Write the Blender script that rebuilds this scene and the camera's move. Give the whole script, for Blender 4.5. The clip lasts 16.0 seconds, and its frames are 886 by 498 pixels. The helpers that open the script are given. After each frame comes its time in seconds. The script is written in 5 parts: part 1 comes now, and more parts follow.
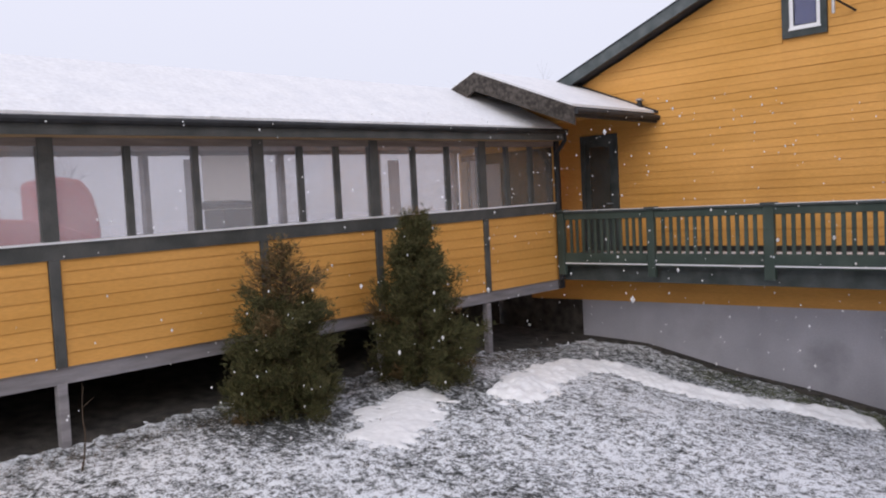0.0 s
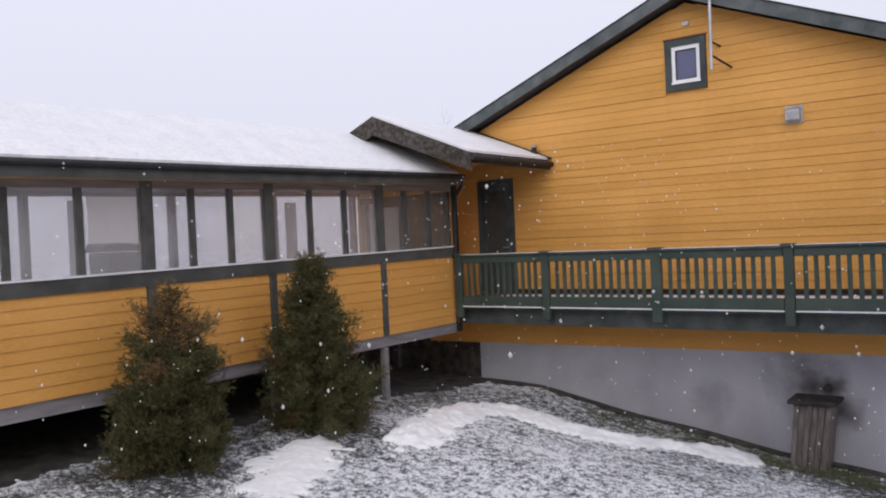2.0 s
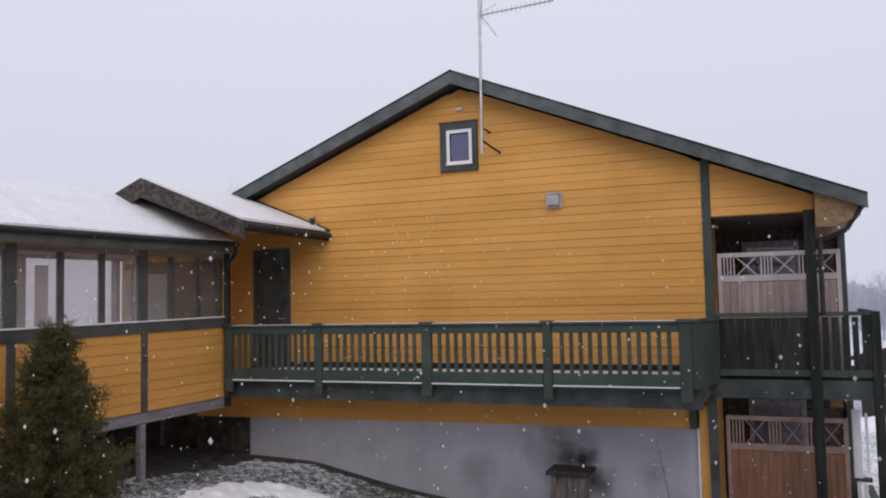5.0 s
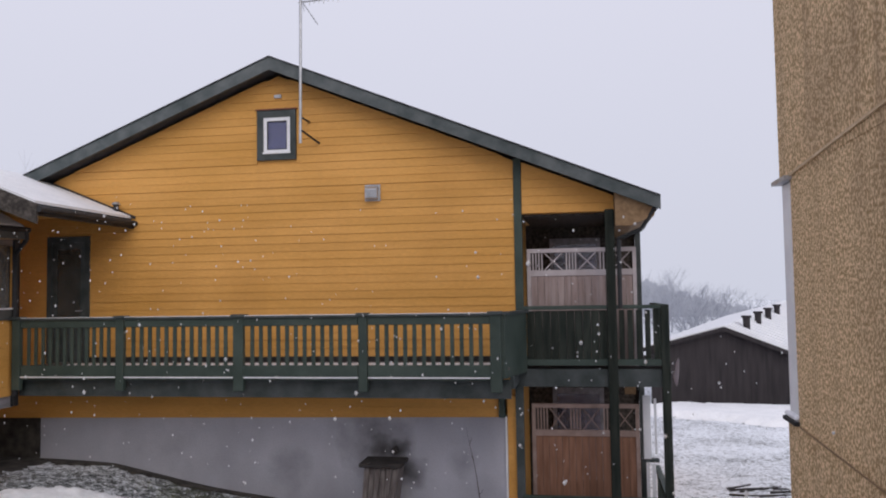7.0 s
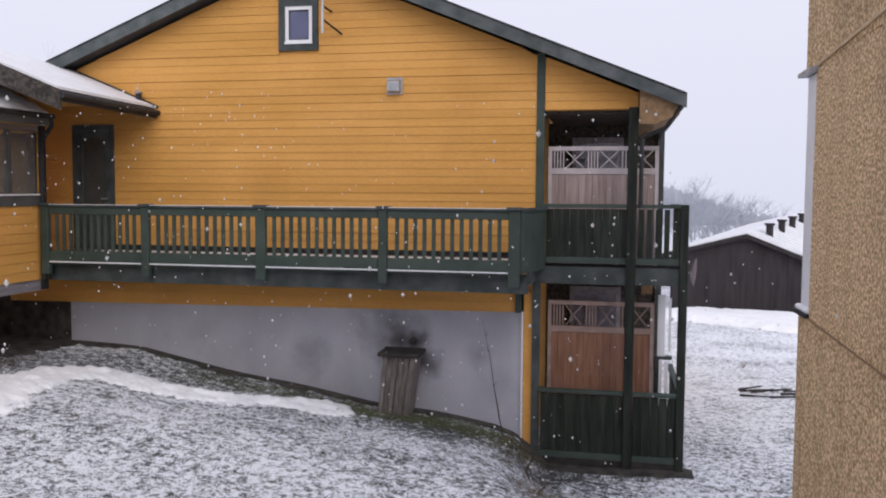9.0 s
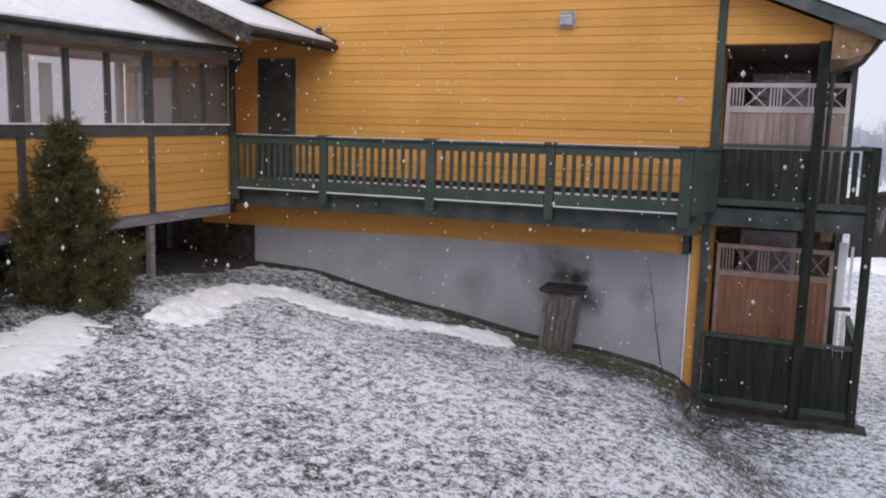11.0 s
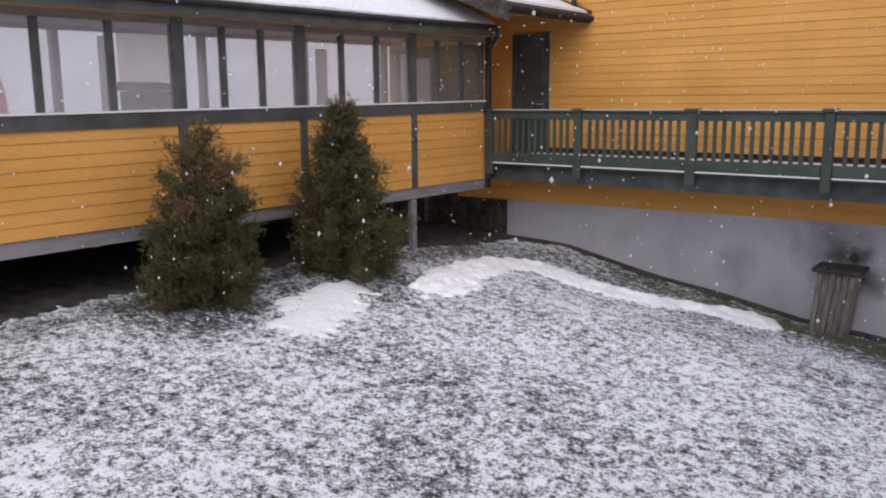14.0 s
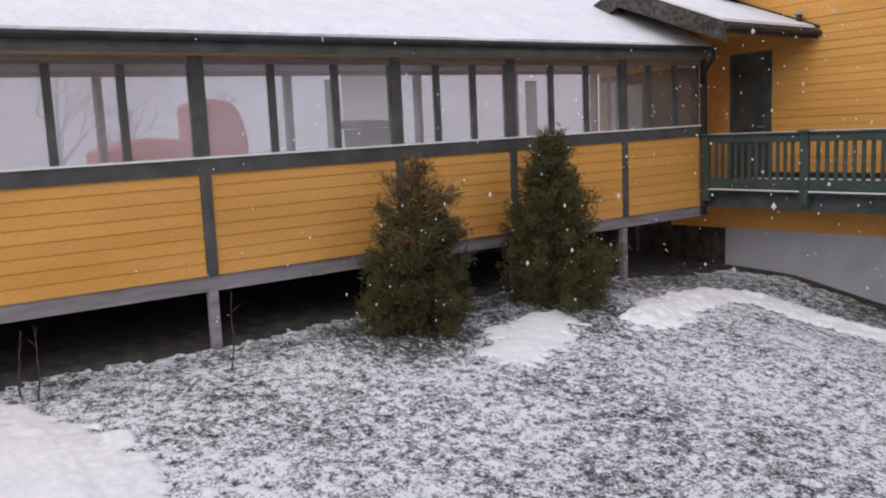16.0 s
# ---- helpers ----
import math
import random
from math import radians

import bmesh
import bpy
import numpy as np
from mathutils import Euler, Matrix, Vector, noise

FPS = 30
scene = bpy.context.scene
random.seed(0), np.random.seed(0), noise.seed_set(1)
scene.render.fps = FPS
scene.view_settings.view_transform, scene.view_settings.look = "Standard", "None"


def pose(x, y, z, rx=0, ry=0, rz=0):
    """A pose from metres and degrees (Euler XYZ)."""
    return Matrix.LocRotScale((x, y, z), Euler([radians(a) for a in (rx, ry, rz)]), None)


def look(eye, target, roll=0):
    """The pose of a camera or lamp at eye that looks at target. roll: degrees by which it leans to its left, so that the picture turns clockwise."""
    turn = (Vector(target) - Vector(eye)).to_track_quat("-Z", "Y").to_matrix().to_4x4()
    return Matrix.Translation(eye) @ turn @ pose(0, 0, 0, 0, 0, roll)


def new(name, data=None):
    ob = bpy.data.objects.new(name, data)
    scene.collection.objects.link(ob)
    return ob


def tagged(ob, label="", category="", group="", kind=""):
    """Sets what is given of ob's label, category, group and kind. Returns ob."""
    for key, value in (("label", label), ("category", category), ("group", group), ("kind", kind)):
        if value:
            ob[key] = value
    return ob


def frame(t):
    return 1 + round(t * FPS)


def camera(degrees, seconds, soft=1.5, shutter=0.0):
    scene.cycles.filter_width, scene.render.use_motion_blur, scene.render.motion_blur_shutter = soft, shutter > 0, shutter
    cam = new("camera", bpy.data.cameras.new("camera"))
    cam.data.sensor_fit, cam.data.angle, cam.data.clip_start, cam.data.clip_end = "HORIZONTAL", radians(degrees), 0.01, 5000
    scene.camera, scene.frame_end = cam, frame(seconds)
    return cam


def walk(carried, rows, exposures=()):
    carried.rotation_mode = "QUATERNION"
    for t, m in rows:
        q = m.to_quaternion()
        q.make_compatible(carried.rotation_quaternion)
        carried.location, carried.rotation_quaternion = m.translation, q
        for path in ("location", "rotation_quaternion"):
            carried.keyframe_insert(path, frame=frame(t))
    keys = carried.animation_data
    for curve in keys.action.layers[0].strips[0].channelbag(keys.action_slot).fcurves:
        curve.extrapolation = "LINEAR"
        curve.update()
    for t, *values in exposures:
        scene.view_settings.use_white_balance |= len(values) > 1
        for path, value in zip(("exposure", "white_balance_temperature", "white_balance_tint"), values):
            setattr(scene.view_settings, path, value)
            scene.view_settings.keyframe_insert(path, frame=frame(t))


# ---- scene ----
cam = camera(56.4, 16.0, soft=2.0)

PATH = [
    (0, (9.238, -13.973, 2.545), (7.855, -12.533, 2.435), -2.9),
    (0.5, (9.273, -13.943, 2.56), (7.906, -12.485, 2.494), -2.9),
    (1, (9.274, -13.939, 2.566), (7.951, -12.44, 2.521), -2.8),
    (1.5, (9.227, -13.93, 2.577), (7.971, -12.375, 2.534), -2.6),
    (2, (9.295, -13.903, 2.598), (8.092, -12.305, 2.574), -2.6),
    (2.5, (9.368, -13.829, 2.594), (8.226, -12.188, 2.6), -1.6),
    (3, (9.282, -13.843, 2.61), (8.227, -12.145, 2.643), -1.5),
    (5.5, (9.522, -13.669, 2.617), (8.834, -11.796, 2.76), -1.1),
    (6, (9.476, -13.682, 2.618), (8.889, -11.776, 2.764), -1.0),
    (6.5, (9.474, -13.639, 2.608), (9.041, -11.691, 2.753), -0.9),
    (7, (9.505, -13.626, 2.572), (9.161, -11.659, 2.682), -0.9),
    (7.5, (9.489, -13.616, 2.536), (9.189, -11.639, 2.525), -0.3),
    (8, (9.51, -13.635, 2.487), (9.208, -11.659, 2.438), -0.4),
    (10.5, (9.593, -13.756, 2.436), (8.917, -11.893, 2.169), 1.8),
    (11, (9.464, -13.852, 2.452), (8.713, -12.021, 2.167), 1.5),
    (11.5, (9.372, -13.903, 2.469), (8.547, -12.105, 2.175), 1.2),
    (12, (9.36, -13.895, 2.488), (8.434, -12.155, 2.15), 0.8),
    (12.5, (9.362, -13.857, 2.437), (8.345, -12.17, 2.091), 0.3),
    (13, (9.249, -13.95, 2.449), (8.177, -12.299, 2.097), 0.3),
    (13.5, (9.263, -13.974, 2.449), (8.114, -12.376, 2.097), -0.1),
    (14, (9.244, -13.941, 2.449), (8.006, -12.411, 2.097), -0.4),
    (14.5, (9.26, -13.969, 2.449), (7.933, -12.514, 2.097), -0.8),
    (15, (9.249, -13.95, 2.449), (7.849, -12.566, 2.1), -1.1),
    (15.5, (9.228, -13.905, 2.448), (7.706, -12.642, 2.147), -1.8),
    (16, (9.247, -13.937, 2.448), (7.653, -12.759, 2.179), -2.5),
]
EXPOSURES = [(0, 0.06), (1.5, 0.03), (3, -0.03), (5.5, -0.20), (7, -0.21), (8, -0.05), (10.5, 0.08), (12.5, 0.16), (14.5, 0.18), (16, 0.03)]
walk(cam, [(t, look(eye, target, roll)) for t, eye, target, roll in PATH], EXPOSURES)

# ---- world, sun and light ----
world = bpy.data.worlds.new("overcast")
scene.world = world
world.use_nodes = True
wn = world.node_tree
wn.nodes.clear()
w_out = wn.nodes.new("ShaderNodeOutputWorld")
w_bg = wn.nodes.new("ShaderNodeBackground")
w_sky = wn.nodes.new("ShaderNodeTexSky")
w_sky.sky_type = "NISHITA"
w_sky.sun_disc = False
w_sky.sun_elevation = radians(30)
w_sky.sun_rotation = radians(155)
w_sky.dust_density = 6.0
w_mix = wn.nodes.new("ShaderNodeMixRGB")
w_mix.inputs[0].default_value = 0.985
w_co = wn.nodes.new("ShaderNodeTexCoord")
w_sep = wn.nodes.new("ShaderNodeSeparateXYZ")
w_ramp = wn.nodes.new("ShaderNodeValToRGB")
w_ramp.color_ramp.elements[0].position, w_ramp.color_ramp.elements[0].color = 0.0, (0.70, 0.72, 0.845, 1)
w_ramp.color_ramp.elements[1].position, w_ramp.color_ramp.elements[1].color = 0.35, (0.795, 0.80, 0.935, 1)
w_gain = wn.nodes.new("ShaderNodeVectorMath")
w_gain.operation = "SCALE"
w_gain.inputs["Scale"].default_value = 10.4
wn.links.new(w_co.outputs["Generated"], w_sep.inputs[0])
wn.links.new(w_sep.outputs[2], w_ramp.inputs[0])
wn.links.new(w_ramp.outputs[0], w_gain.inputs[0])
wn.links.new(w_gain.outputs[0], w_mix.inputs[2])
wn.links.new(w_sky.outputs[0], w_mix.inputs[1])
wn.links.new(w_mix.outputs[0], w_bg.inputs[0])
w_bg.inputs[1].default_value = 0.1
wn.links.new(w_bg.outputs[0], w_out.inputs[0])

sun_data = bpy.data.lights.new("sun", "SUN")
sun_data.energy = 1.2
sun_data.angle = radians(50)
sun_data.color = (1.0, 0.95, 0.88)
sun = new("sun", sun_data)
sun.matrix_world = look((4.2, -9.0, 5.8), (0, 0, 0))


# ---- materials ----
def material(name, colours, scale=6.0, rough=0.7, bump=0.15, metal=0.0, stretch=(1, 1, 1), vary=0.12, fine=60.0, spec=0.3):
    """Two colours mixed by noise at two scales, with bump; each object a little lighter or darker."""
    m = bpy.data.materials.new(name)
    m.use_nodes = True
    nt = m.node_tree
    b = nt.nodes["Principled BSDF"]
    co = nt.nodes.new("ShaderNodeTexCoord")
    mp = nt.nodes.new("ShaderNodeMapping")
    mp.inputs["Scale"].default_value = stretch
    nt.links.new(co.outputs["Object"], mp.inputs[0])
    n1 = nt.nodes.new("ShaderNodeTexNoise")
    n1.inputs["Scale"].default_value = scale
    n1.inputs["Detail"].default_value = 5
    n2 = nt.nodes.new("ShaderNodeTexNoise")
    n2.inputs["Scale"].default_value = fine
    n2.inputs["Detail"].default_value = 3
    for n in (n1, n2):
        nt.links.new(mp.outputs[0], n.inputs["Vector"])
    r = nt.nodes.new("ShaderNodeValToRGB")
    r.color_ramp.elements[0].position, r.color_ramp.elements[1].position = 0.32, 0.68
    r.color_ramp.elements[0].color = (*colours[0], 1)
    r.color_ramp.elements[1].color = (*colours[1], 1)
    nt.links.new(n1.outputs[0], r.inputs[0])
    info = nt.nodes.new("ShaderNodeObjectInfo")
    a = nt.nodes.new("ShaderNodeMath")
    a.operation = "MULTIPLY_ADD"
    a.inputs[1].default_value, a.inputs[2].default_value = vary, 1 - vary / 2
    nt.links.new(info.outputs["Random"], a.inputs[0])
    f = nt.nodes.new("ShaderNodeMath")
    f.operation = "MULTIPLY_ADD"
    f.inputs[1].default_value, f.inputs[2].default_value = 0.3, 0.85
    nt.links.new(n2.outputs[0], f.inputs[0])
    k = nt.nodes.new("ShaderNodeMath")
    k.operation = "MULTIPLY"
    nt.links.new(a.outputs[0], k.inputs[0])
    nt.links.new(f.outputs[0], k.inputs[1])
    hs = nt.nodes.new("ShaderNodeHueSaturation")
    nt.links.new(k.outputs[0], hs.inputs["Value"])
    nt.links.new(r.outputs[0], hs.inputs["Color"])
    nt.links.new(hs.outputs[0], b.inputs["Base Color"])
    b.inputs["Roughness"].default_value = rough
    b.inputs["Metallic"].default_value = metal
    b.inputs["Specular IOR Level"].default_value = spec
    if bump:
        bp = nt.nodes.new("ShaderNodeBump")
        bp.inputs["Strength"].default_value = bump
        bp.inputs["Distance"].default_value = 0.02
        nt.links.new(n2.outputs[0], bp.inputs["Height"])
        nt.links.new(bp.outputs[0], b.inputs["Normal"])
    return m


YELLOW = material("yellow_paint", ((0.60, 0.30, 0.070), (0.70, 0.36, 0.10)), 0.9, 0.65, 0.25, stretch=(0.5, 1, 2), vary=0.07, fine=25)
YELLOW_Y = material("yellow_paint_gallery", ((0.60, 0.30, 0.070), (0.70, 0.36, 0.10)), 0.9, 0.65, 0.25, stretch=(1, 0.5, 2), vary=0.07, fine=25)
GREEN = material("dark_green_paint", ((0.037, 0.055, 0.047), (0.062, 0.084, 0.072)), 2.5, 0.6, 0.25, fine=30)
GREEN_DARK = material("blackish_green_paint", ((0.036, 0.046, 0.045), (0.080, 0.090, 0.092)), 3.5, 0.6, 0.3, fine=30)
GREY_BEAM = material("weathered_grey_timber", ((0.20, 0.19, 0.20), (0.32, 0.30, 0.32)), 3, 0.8, 0.3, stretch=(4, 0.6, 4))
GALLERY_FRAME = material("weathered_dark_frame_paint", ((0.058, 0.062, 0.060), (0.105, 0.105, 0.102)), 2.5, 0.7, 0.25, fine=30)
VERGE_PAINT = material("weathered_slate_green_paint", ((0.058, 0.072, 0.074), (0.125, 0.138, 0.142)), 3.5, 0.65, 0.3, fine=30)
LOGGIA_GREEN = material("near_black_green_boards", ((0.015, 0.020, 0.017), (0.038, 0.043, 0.036)), 3.0, 0.8, 0.3, stretch=(5, 5, 0.6), vary=0.3, fine=30, spec=0.15)
OCHRE_SOFFIT = material("dull_ochre_boards", ((0.34, 0.22, 0.11), (0.46, 0.31, 0.16)), 3, 0.75, 0.2, stretch=(6, 0.6, 6))
RENDER_GREY = material("grey_cement_render", ((0.335, 0.335, 0.38), (0.445, 0.443, 0.50)), 0.7, 0.9, 0.35, fine=45)


def add_stains_and_shade(m, spots, colour):
    """Sooty and damp blotches of their own shape, and painted shade by the plank box: (place, radius, strength) each,
    broken up by noise.
    """
    nt = m.node_tree
    b = nt.nodes["Principled BSDF"]
    co = nt.nodes.new("ShaderNodeTexCoord")
    last = b.inputs["Base Color"].links[0].from_socket
    nz = nt.nodes.new("ShaderNodeTexNoise")
    nz.inputs["Scale"].default_value = 3.5
    nz.inputs["Detail"].default_value = 4
    nt.links.new(co.outputs["Object"], nz.inputs["Vector"])
    for place, radius, strength in spots:
        d = nt.nodes.new("ShaderNodeVectorMath")
        d.operation = "DISTANCE"
        d.inputs[1].default_value = place
        nt.links.new(co.outputs["Object"], d.inputs[0])
        s = nt.nodes.new("ShaderNodeMath")
        s.operation = "MULTIPLY_ADD"
        s.inputs[1].default_value = -radius * 0.9
        nt.links.new(nz.outputs[0], s.inputs[0])
        nt.links.new(d.outputs["Value"], s.inputs[2])
        r = nt.nodes.new("ShaderNodeMapRange")
        r.inputs["From Min"].default_value, r.inputs["From Max"].default_value = radius * 0.35, -radius * 0.35
        r.inputs["To Min"].default_value, r.inputs["To Max"].default_value = 0.0, strength
        nt.links.new(s.outputs[0], r.inputs[0])
        mx = nt.nodes.new("ShaderNodeMixRGB")
        mx.inputs[2].default_value = (*colour, 1)
        nt.links.new(r.outputs[0], mx.inputs[0])
        nt.links.new(last, mx.inputs[1])
        last = mx.outputs[0]
    nt.links.new(last, b.inputs["Base Color"])


SOIL = material("damp_soil_and_underside_dark", ((0.030, 0.028, 0.027), (0.090, 0.081, 0.072)), 5, 0.95, 0.6, fine=40)
WHITE = material("white_paint", ((0.72, 0.72, 0.75), (0.8, 0.8, 0.82)), 4, 0.5, 0.05)
SNOW = material("snow", ((0.74, 0.745, 0.78), (0.81, 0.81, 0.835)), 2.5, 0.85, 0.12, vary=0.02, fine=16, spec=0.2)
OLD_SNOW = material("packed_old_snow", ((0.84, 0.845, 0.87), (0.93, 0.93, 0.95)), 1.6, 0.85, 0.05, vary=0.02, fine=14, spec=0.2)
ROOFING = material("dark_roofing", ((0.03, 0.032, 0.035), (0.06, 0.06, 0.065)), 5, 0.7, 0.3)
BLACK_METAL = material("black_gutter_metal", ((0.016, 0.017, 0.019), (0.034, 0.034, 0.037)), 5, 0.6, 0.1)
GALV = material("galvanised_steel", ((0.35, 0.36, 0.38), (0.5, 0.5, 0.52)), 8, 0.45, 0.05, metal=0.6)
RED_WOOD = material("reddish_stained_wood", ((0.20, 0.096, 0.058), (0.29, 0.15, 0.10)), 3, 0.7, 0.25, stretch=(6, 6, 0.6))
PALE_WOOD = material("silvered_wood", ((0.28, 0.205, 0.19), (0.42, 0.335, 0.32)), 3, 0.75, 0.25, stretch=(6, 6, 0.6))
LATTICE = material("pale_weathered_lattice", ((0.44, 0.385, 0.395), (0.56, 0.505, 0.515)), 4, 0.75, 0.2)
BROWNED_LATTICE = material("browned_lattice", ((0.25, 0.175, 0.15), (0.37, 0.27, 0.24)), 4, 0.75, 0.2)
OLD_WOOD = material("old_grey_planks", ((0.11, 0.09, 0.085), (0.25, 0.22, 0.21)), 4, 0.85, 0.5, stretch=(8, 8, 0.7), vary=0.35)
DARK_WOOD = material("charred_dark_wood", ((0.022, 0.020, 0.020), (0.052, 0.046, 0.045)), 5, 0.9, 0.4)
BARN = material("dark_brown_boards", ((0.022, 0.019, 0.021), (0.040, 0.034, 0.037)), 1.5, 0.85, 0.2, stretch=(5, 5, 0.5))
DECKING = material("deck_boards", ((0.10, 0.09, 0.08), (0.18, 0.16, 0.15)), 4, 0.85, 0.3)
ROUGHCAST = material("tan_roughcast", ((0.40, 0.26, 0.125), (0.93, 0.69, 0.43)), 46, 0.95, 0.8, vary=0.04, fine=120)
BARK = material("bark", ((0.05, 0.035, 0.025), (0.10, 0.07, 0.05)), 12, 0.9, 0.5, stretch=(3, 3, 0.6))
# The mist in front of the truck is mixed into this paler red.
RED_CAR = material("haze_paled_red_paint", ((0.44, 0.10, 0.12), (0.52, 0.15, 0.17)), 2, 0.4, 0.0)
RUBBER = material("black_rubber", ((0.02, 0.02, 0.02), (0.035, 0.035, 0.035)), 8, 0.8, 0.1)
GREY_PLASTIC = material("dark_grey_plastic", ((0.06, 0.065, 0.07), (0.09, 0.095, 0.1)), 5, 0.5, 0.05)
INNER_WOOD = material("varnished_inner_boards", ((0.32, 0.19, 0.10), (0.42, 0.27, 0.15)), 3, 0.6, 0.1, stretch=(6, 6, 0.6))
# Distance haze is put into these two pale tree colours.
FAR_TREES = material("haze_coloured_woods", ((0.33, 0.345, 0.39), (0.46, 0.475, 0.52)), 0.3, 1.0, 0.0)
HAZY_TREES = material("haze_coloured_trees", ((0.58, 0.59, 0.63), (0.70, 0.71, 0.75)), 0.3, 1.0, 0.0)
PORCH_BOARD = material("weathered_and_shaded_brown_boards", ((0.028, 0.024, 0.021), (0.108, 0.092, 0.082)), 9, 0.85, 0.6, stretch=(2, 2, 2), fine=45)
BROWN_SOFFIT = material("dull_brown_boards", ((0.17, 0.14, 0.125), (0.26, 0.22, 0.20)), 3, 0.75, 0.2, stretch=(6, 0.6, 6))
EAVE_WOOD = material("dull_eave_boards", ((0.19, 0.115, 0.06), (0.29, 0.185, 0.10)), 3, 0.7, 0.2, stretch=(6, 0.6, 6))
TAN_STRIP = material("pale_tan_strip", ((0.50, 0.36, 0.22), (0.66, 0.50, 0.33)), 8, 0.8, 0.1)

# The blotch at x 6.52 paints the shade right of the plank box.
add_stains_and_shade(RENDER_GREY, [((6.28, 0.02, 0.0), 0.30, 1.0), ((6.05, 0.02, 0.02), 0.34, 0.8), ((5.95, 0.02, 0.08), 0.9, 0.65), ((6.52, 0.02, -0.4), 0.42, 0.75), ((4.4, 0.02, -0.35), 0.55, 0.35), ((7.4, 0.02, -0.2), 0.35, 0.3), ((2.2, 0.02, 0.0), 0.7, 0.2), ((7.7, 0.02, -0.7), 0.6, 0.2)], (0.05, 0.048, 0.05))
add_stains_and_shade(ROUGHCAST, [((10.95, -9.1, 3.1), 0.7, 0.25), ((10.95, -9.15, 2.4), 0.7, 0.25), ((10.95, -9.1, 1.7), 0.6, 0.22), ((10.95, -8.2, 3.8), 0.6, 0.2), ((10.95, -8.7, 3.8), 0.8, 0.2)], (0.16, 0.10, 0.06))


def add_streaks(m, stretch, strength, colour):
    """Faint rain streaks running down a wall."""
    nt = m.node_tree
    b = nt.nodes["Principled BSDF"]
    co = nt.nodes.new("ShaderNodeTexCoord")
    mp = nt.nodes.new("ShaderNodeMapping")
    mp.inputs["Scale"].default_value = stretch
    nz = nt.nodes.new("ShaderNodeTexNoise")
    nz.inputs["Scale"].default_value = 1.0
    nz.inputs["Detail"].default_value = 3
    r = nt.nodes.new("ShaderNodeMapRange")
    r.inputs["From Min"].default_value, r.inputs["From Max"].default_value = 0.5, 0.72
    r.inputs["To Min"].default_value, r.inputs["To Max"].default_value = 0.0, strength
    mx = nt.nodes.new("ShaderNodeMixRGB")
    mx.inputs[2].default_value = (*colour, 1)
    nt.links.new(co.outputs["Object"], mp.inputs[0])
    nt.links.new(mp.outputs[0], nz.inputs["Vector"])
    nt.links.new(nz.outputs[0], r.inputs[0])
    nt.links.new(r.outputs[0], mx.inputs[0])
    nt.links.new(b.inputs["Base Color"].links[0].from_socket, mx.inputs[1])
    nt.links.new(mx.outputs[0], b.inputs["Base Color"])


ROUGHCAST.node_tree.nodes["Color Ramp"].color_ramp.elements[0].position = 0.43
ROUGHCAST.node_tree.nodes["Color Ramp"].color_ramp.elements[1].position = 0.60
add_streaks(ROUGHCAST, (0.5, 3.2, 0.18), 0.55, (0.30, 0.19, 0.11))
add_streaks(YELLOW, (0.9, 0.5, 0.25), 0.22, (0.46, 0.22, 0.06))
add_streaks(RENDER_GREY, (1.1, 0.5, 0.3), 0.25, (0.22, 0.22, 0.25))


def cloth_material(name, colour, through_light=0.55):
    """Thin woven cloth that lets daylight through."""
    m = bpy.data.materials.new(name)
    m.use_nodes = True
    nt = m.node_tree
    nt.nodes.clear()
    out = nt.nodes.new("ShaderNodeOutputMaterial")
    a, b = nt.nodes.new("ShaderNodeBsdfDiffuse"), nt.nodes.new("ShaderNodeBsdfTranslucent")
    wv = nt.nodes.new("ShaderNodeTexNoise")
    wv.inputs["Scale"].default_value = 9
    r = nt.nodes.new("ShaderNodeValToRGB")
    r.color_ramp.elements[0].color = (*[c * 0.85 for c in colour], 1)
    r.color_ramp.elements[1].color = (*colour, 1)
    nt.links.new(wv.outputs[0], r.inputs[0])
    mix = nt.nodes.new("ShaderNodeMixShader")
    mix.inputs[0].default_value = through_light
    for k, n in enumerate((a, b)):
        nt.links.new(r.outputs[0], n.inputs[0])
        nt.links.new(n.outputs[0], mix.inputs[1 + k])
    nt.links.new(mix.outputs[0], out.inputs[0])
    return m


CURTAIN = cloth_material("pale_curtain_cloth", (0.82, 0.81, 0.82))
BLIND = cloth_material("beige_blind_cloth", (0.97, 0.92, 0.82), 0.85)
FLAKE = cloth_material("loose_snowflakes", (0.97, 0.97, 0.99), 0.5)


def foliage_material(name, cols):
    m = bpy.data.materials.new(name)
    m.use_nodes = True
    nt = m.node_tree
    b = nt.nodes["Principled BSDF"]
    g = nt.nodes.new("ShaderNodeNewGeometry")
    r = nt.nodes.new("ShaderNodeValToRGB")
    els = r.color_ramp.elements
    els[0].color = (*cols[0], 1)
    els[1].color = (*cols[-1], 1)
    for i, c in enumerate(cols[1:-1]):
        e = els.new((i + 1) / (len(cols) - 1))
        e.color = (*c, 1)
    nt.links.new(g.outputs["Random Per Island"], r.inputs[0])
    nt.links.new(r.outputs[0], b.inputs["Base Color"])
    b.inputs["Roughness"].default_value = 0.75
    b.inputs["Specular IOR Level"].default_value = 0.2
    return m


LEAVES = foliage_material("conifer_needles", ((0.028, 0.035, 0.016), (0.062, 0.070, 0.028), (0.135, 0.128, 0.056), (0.115, 0.086, 0.044)))
LEAVES_BROWN = foliage_material("browned_conifer_needles", ((0.10, 0.065, 0.03), (0.17, 0.11, 0.055), (0.25, 0.16, 0.08), (0.10, 0.09, 0.04)))
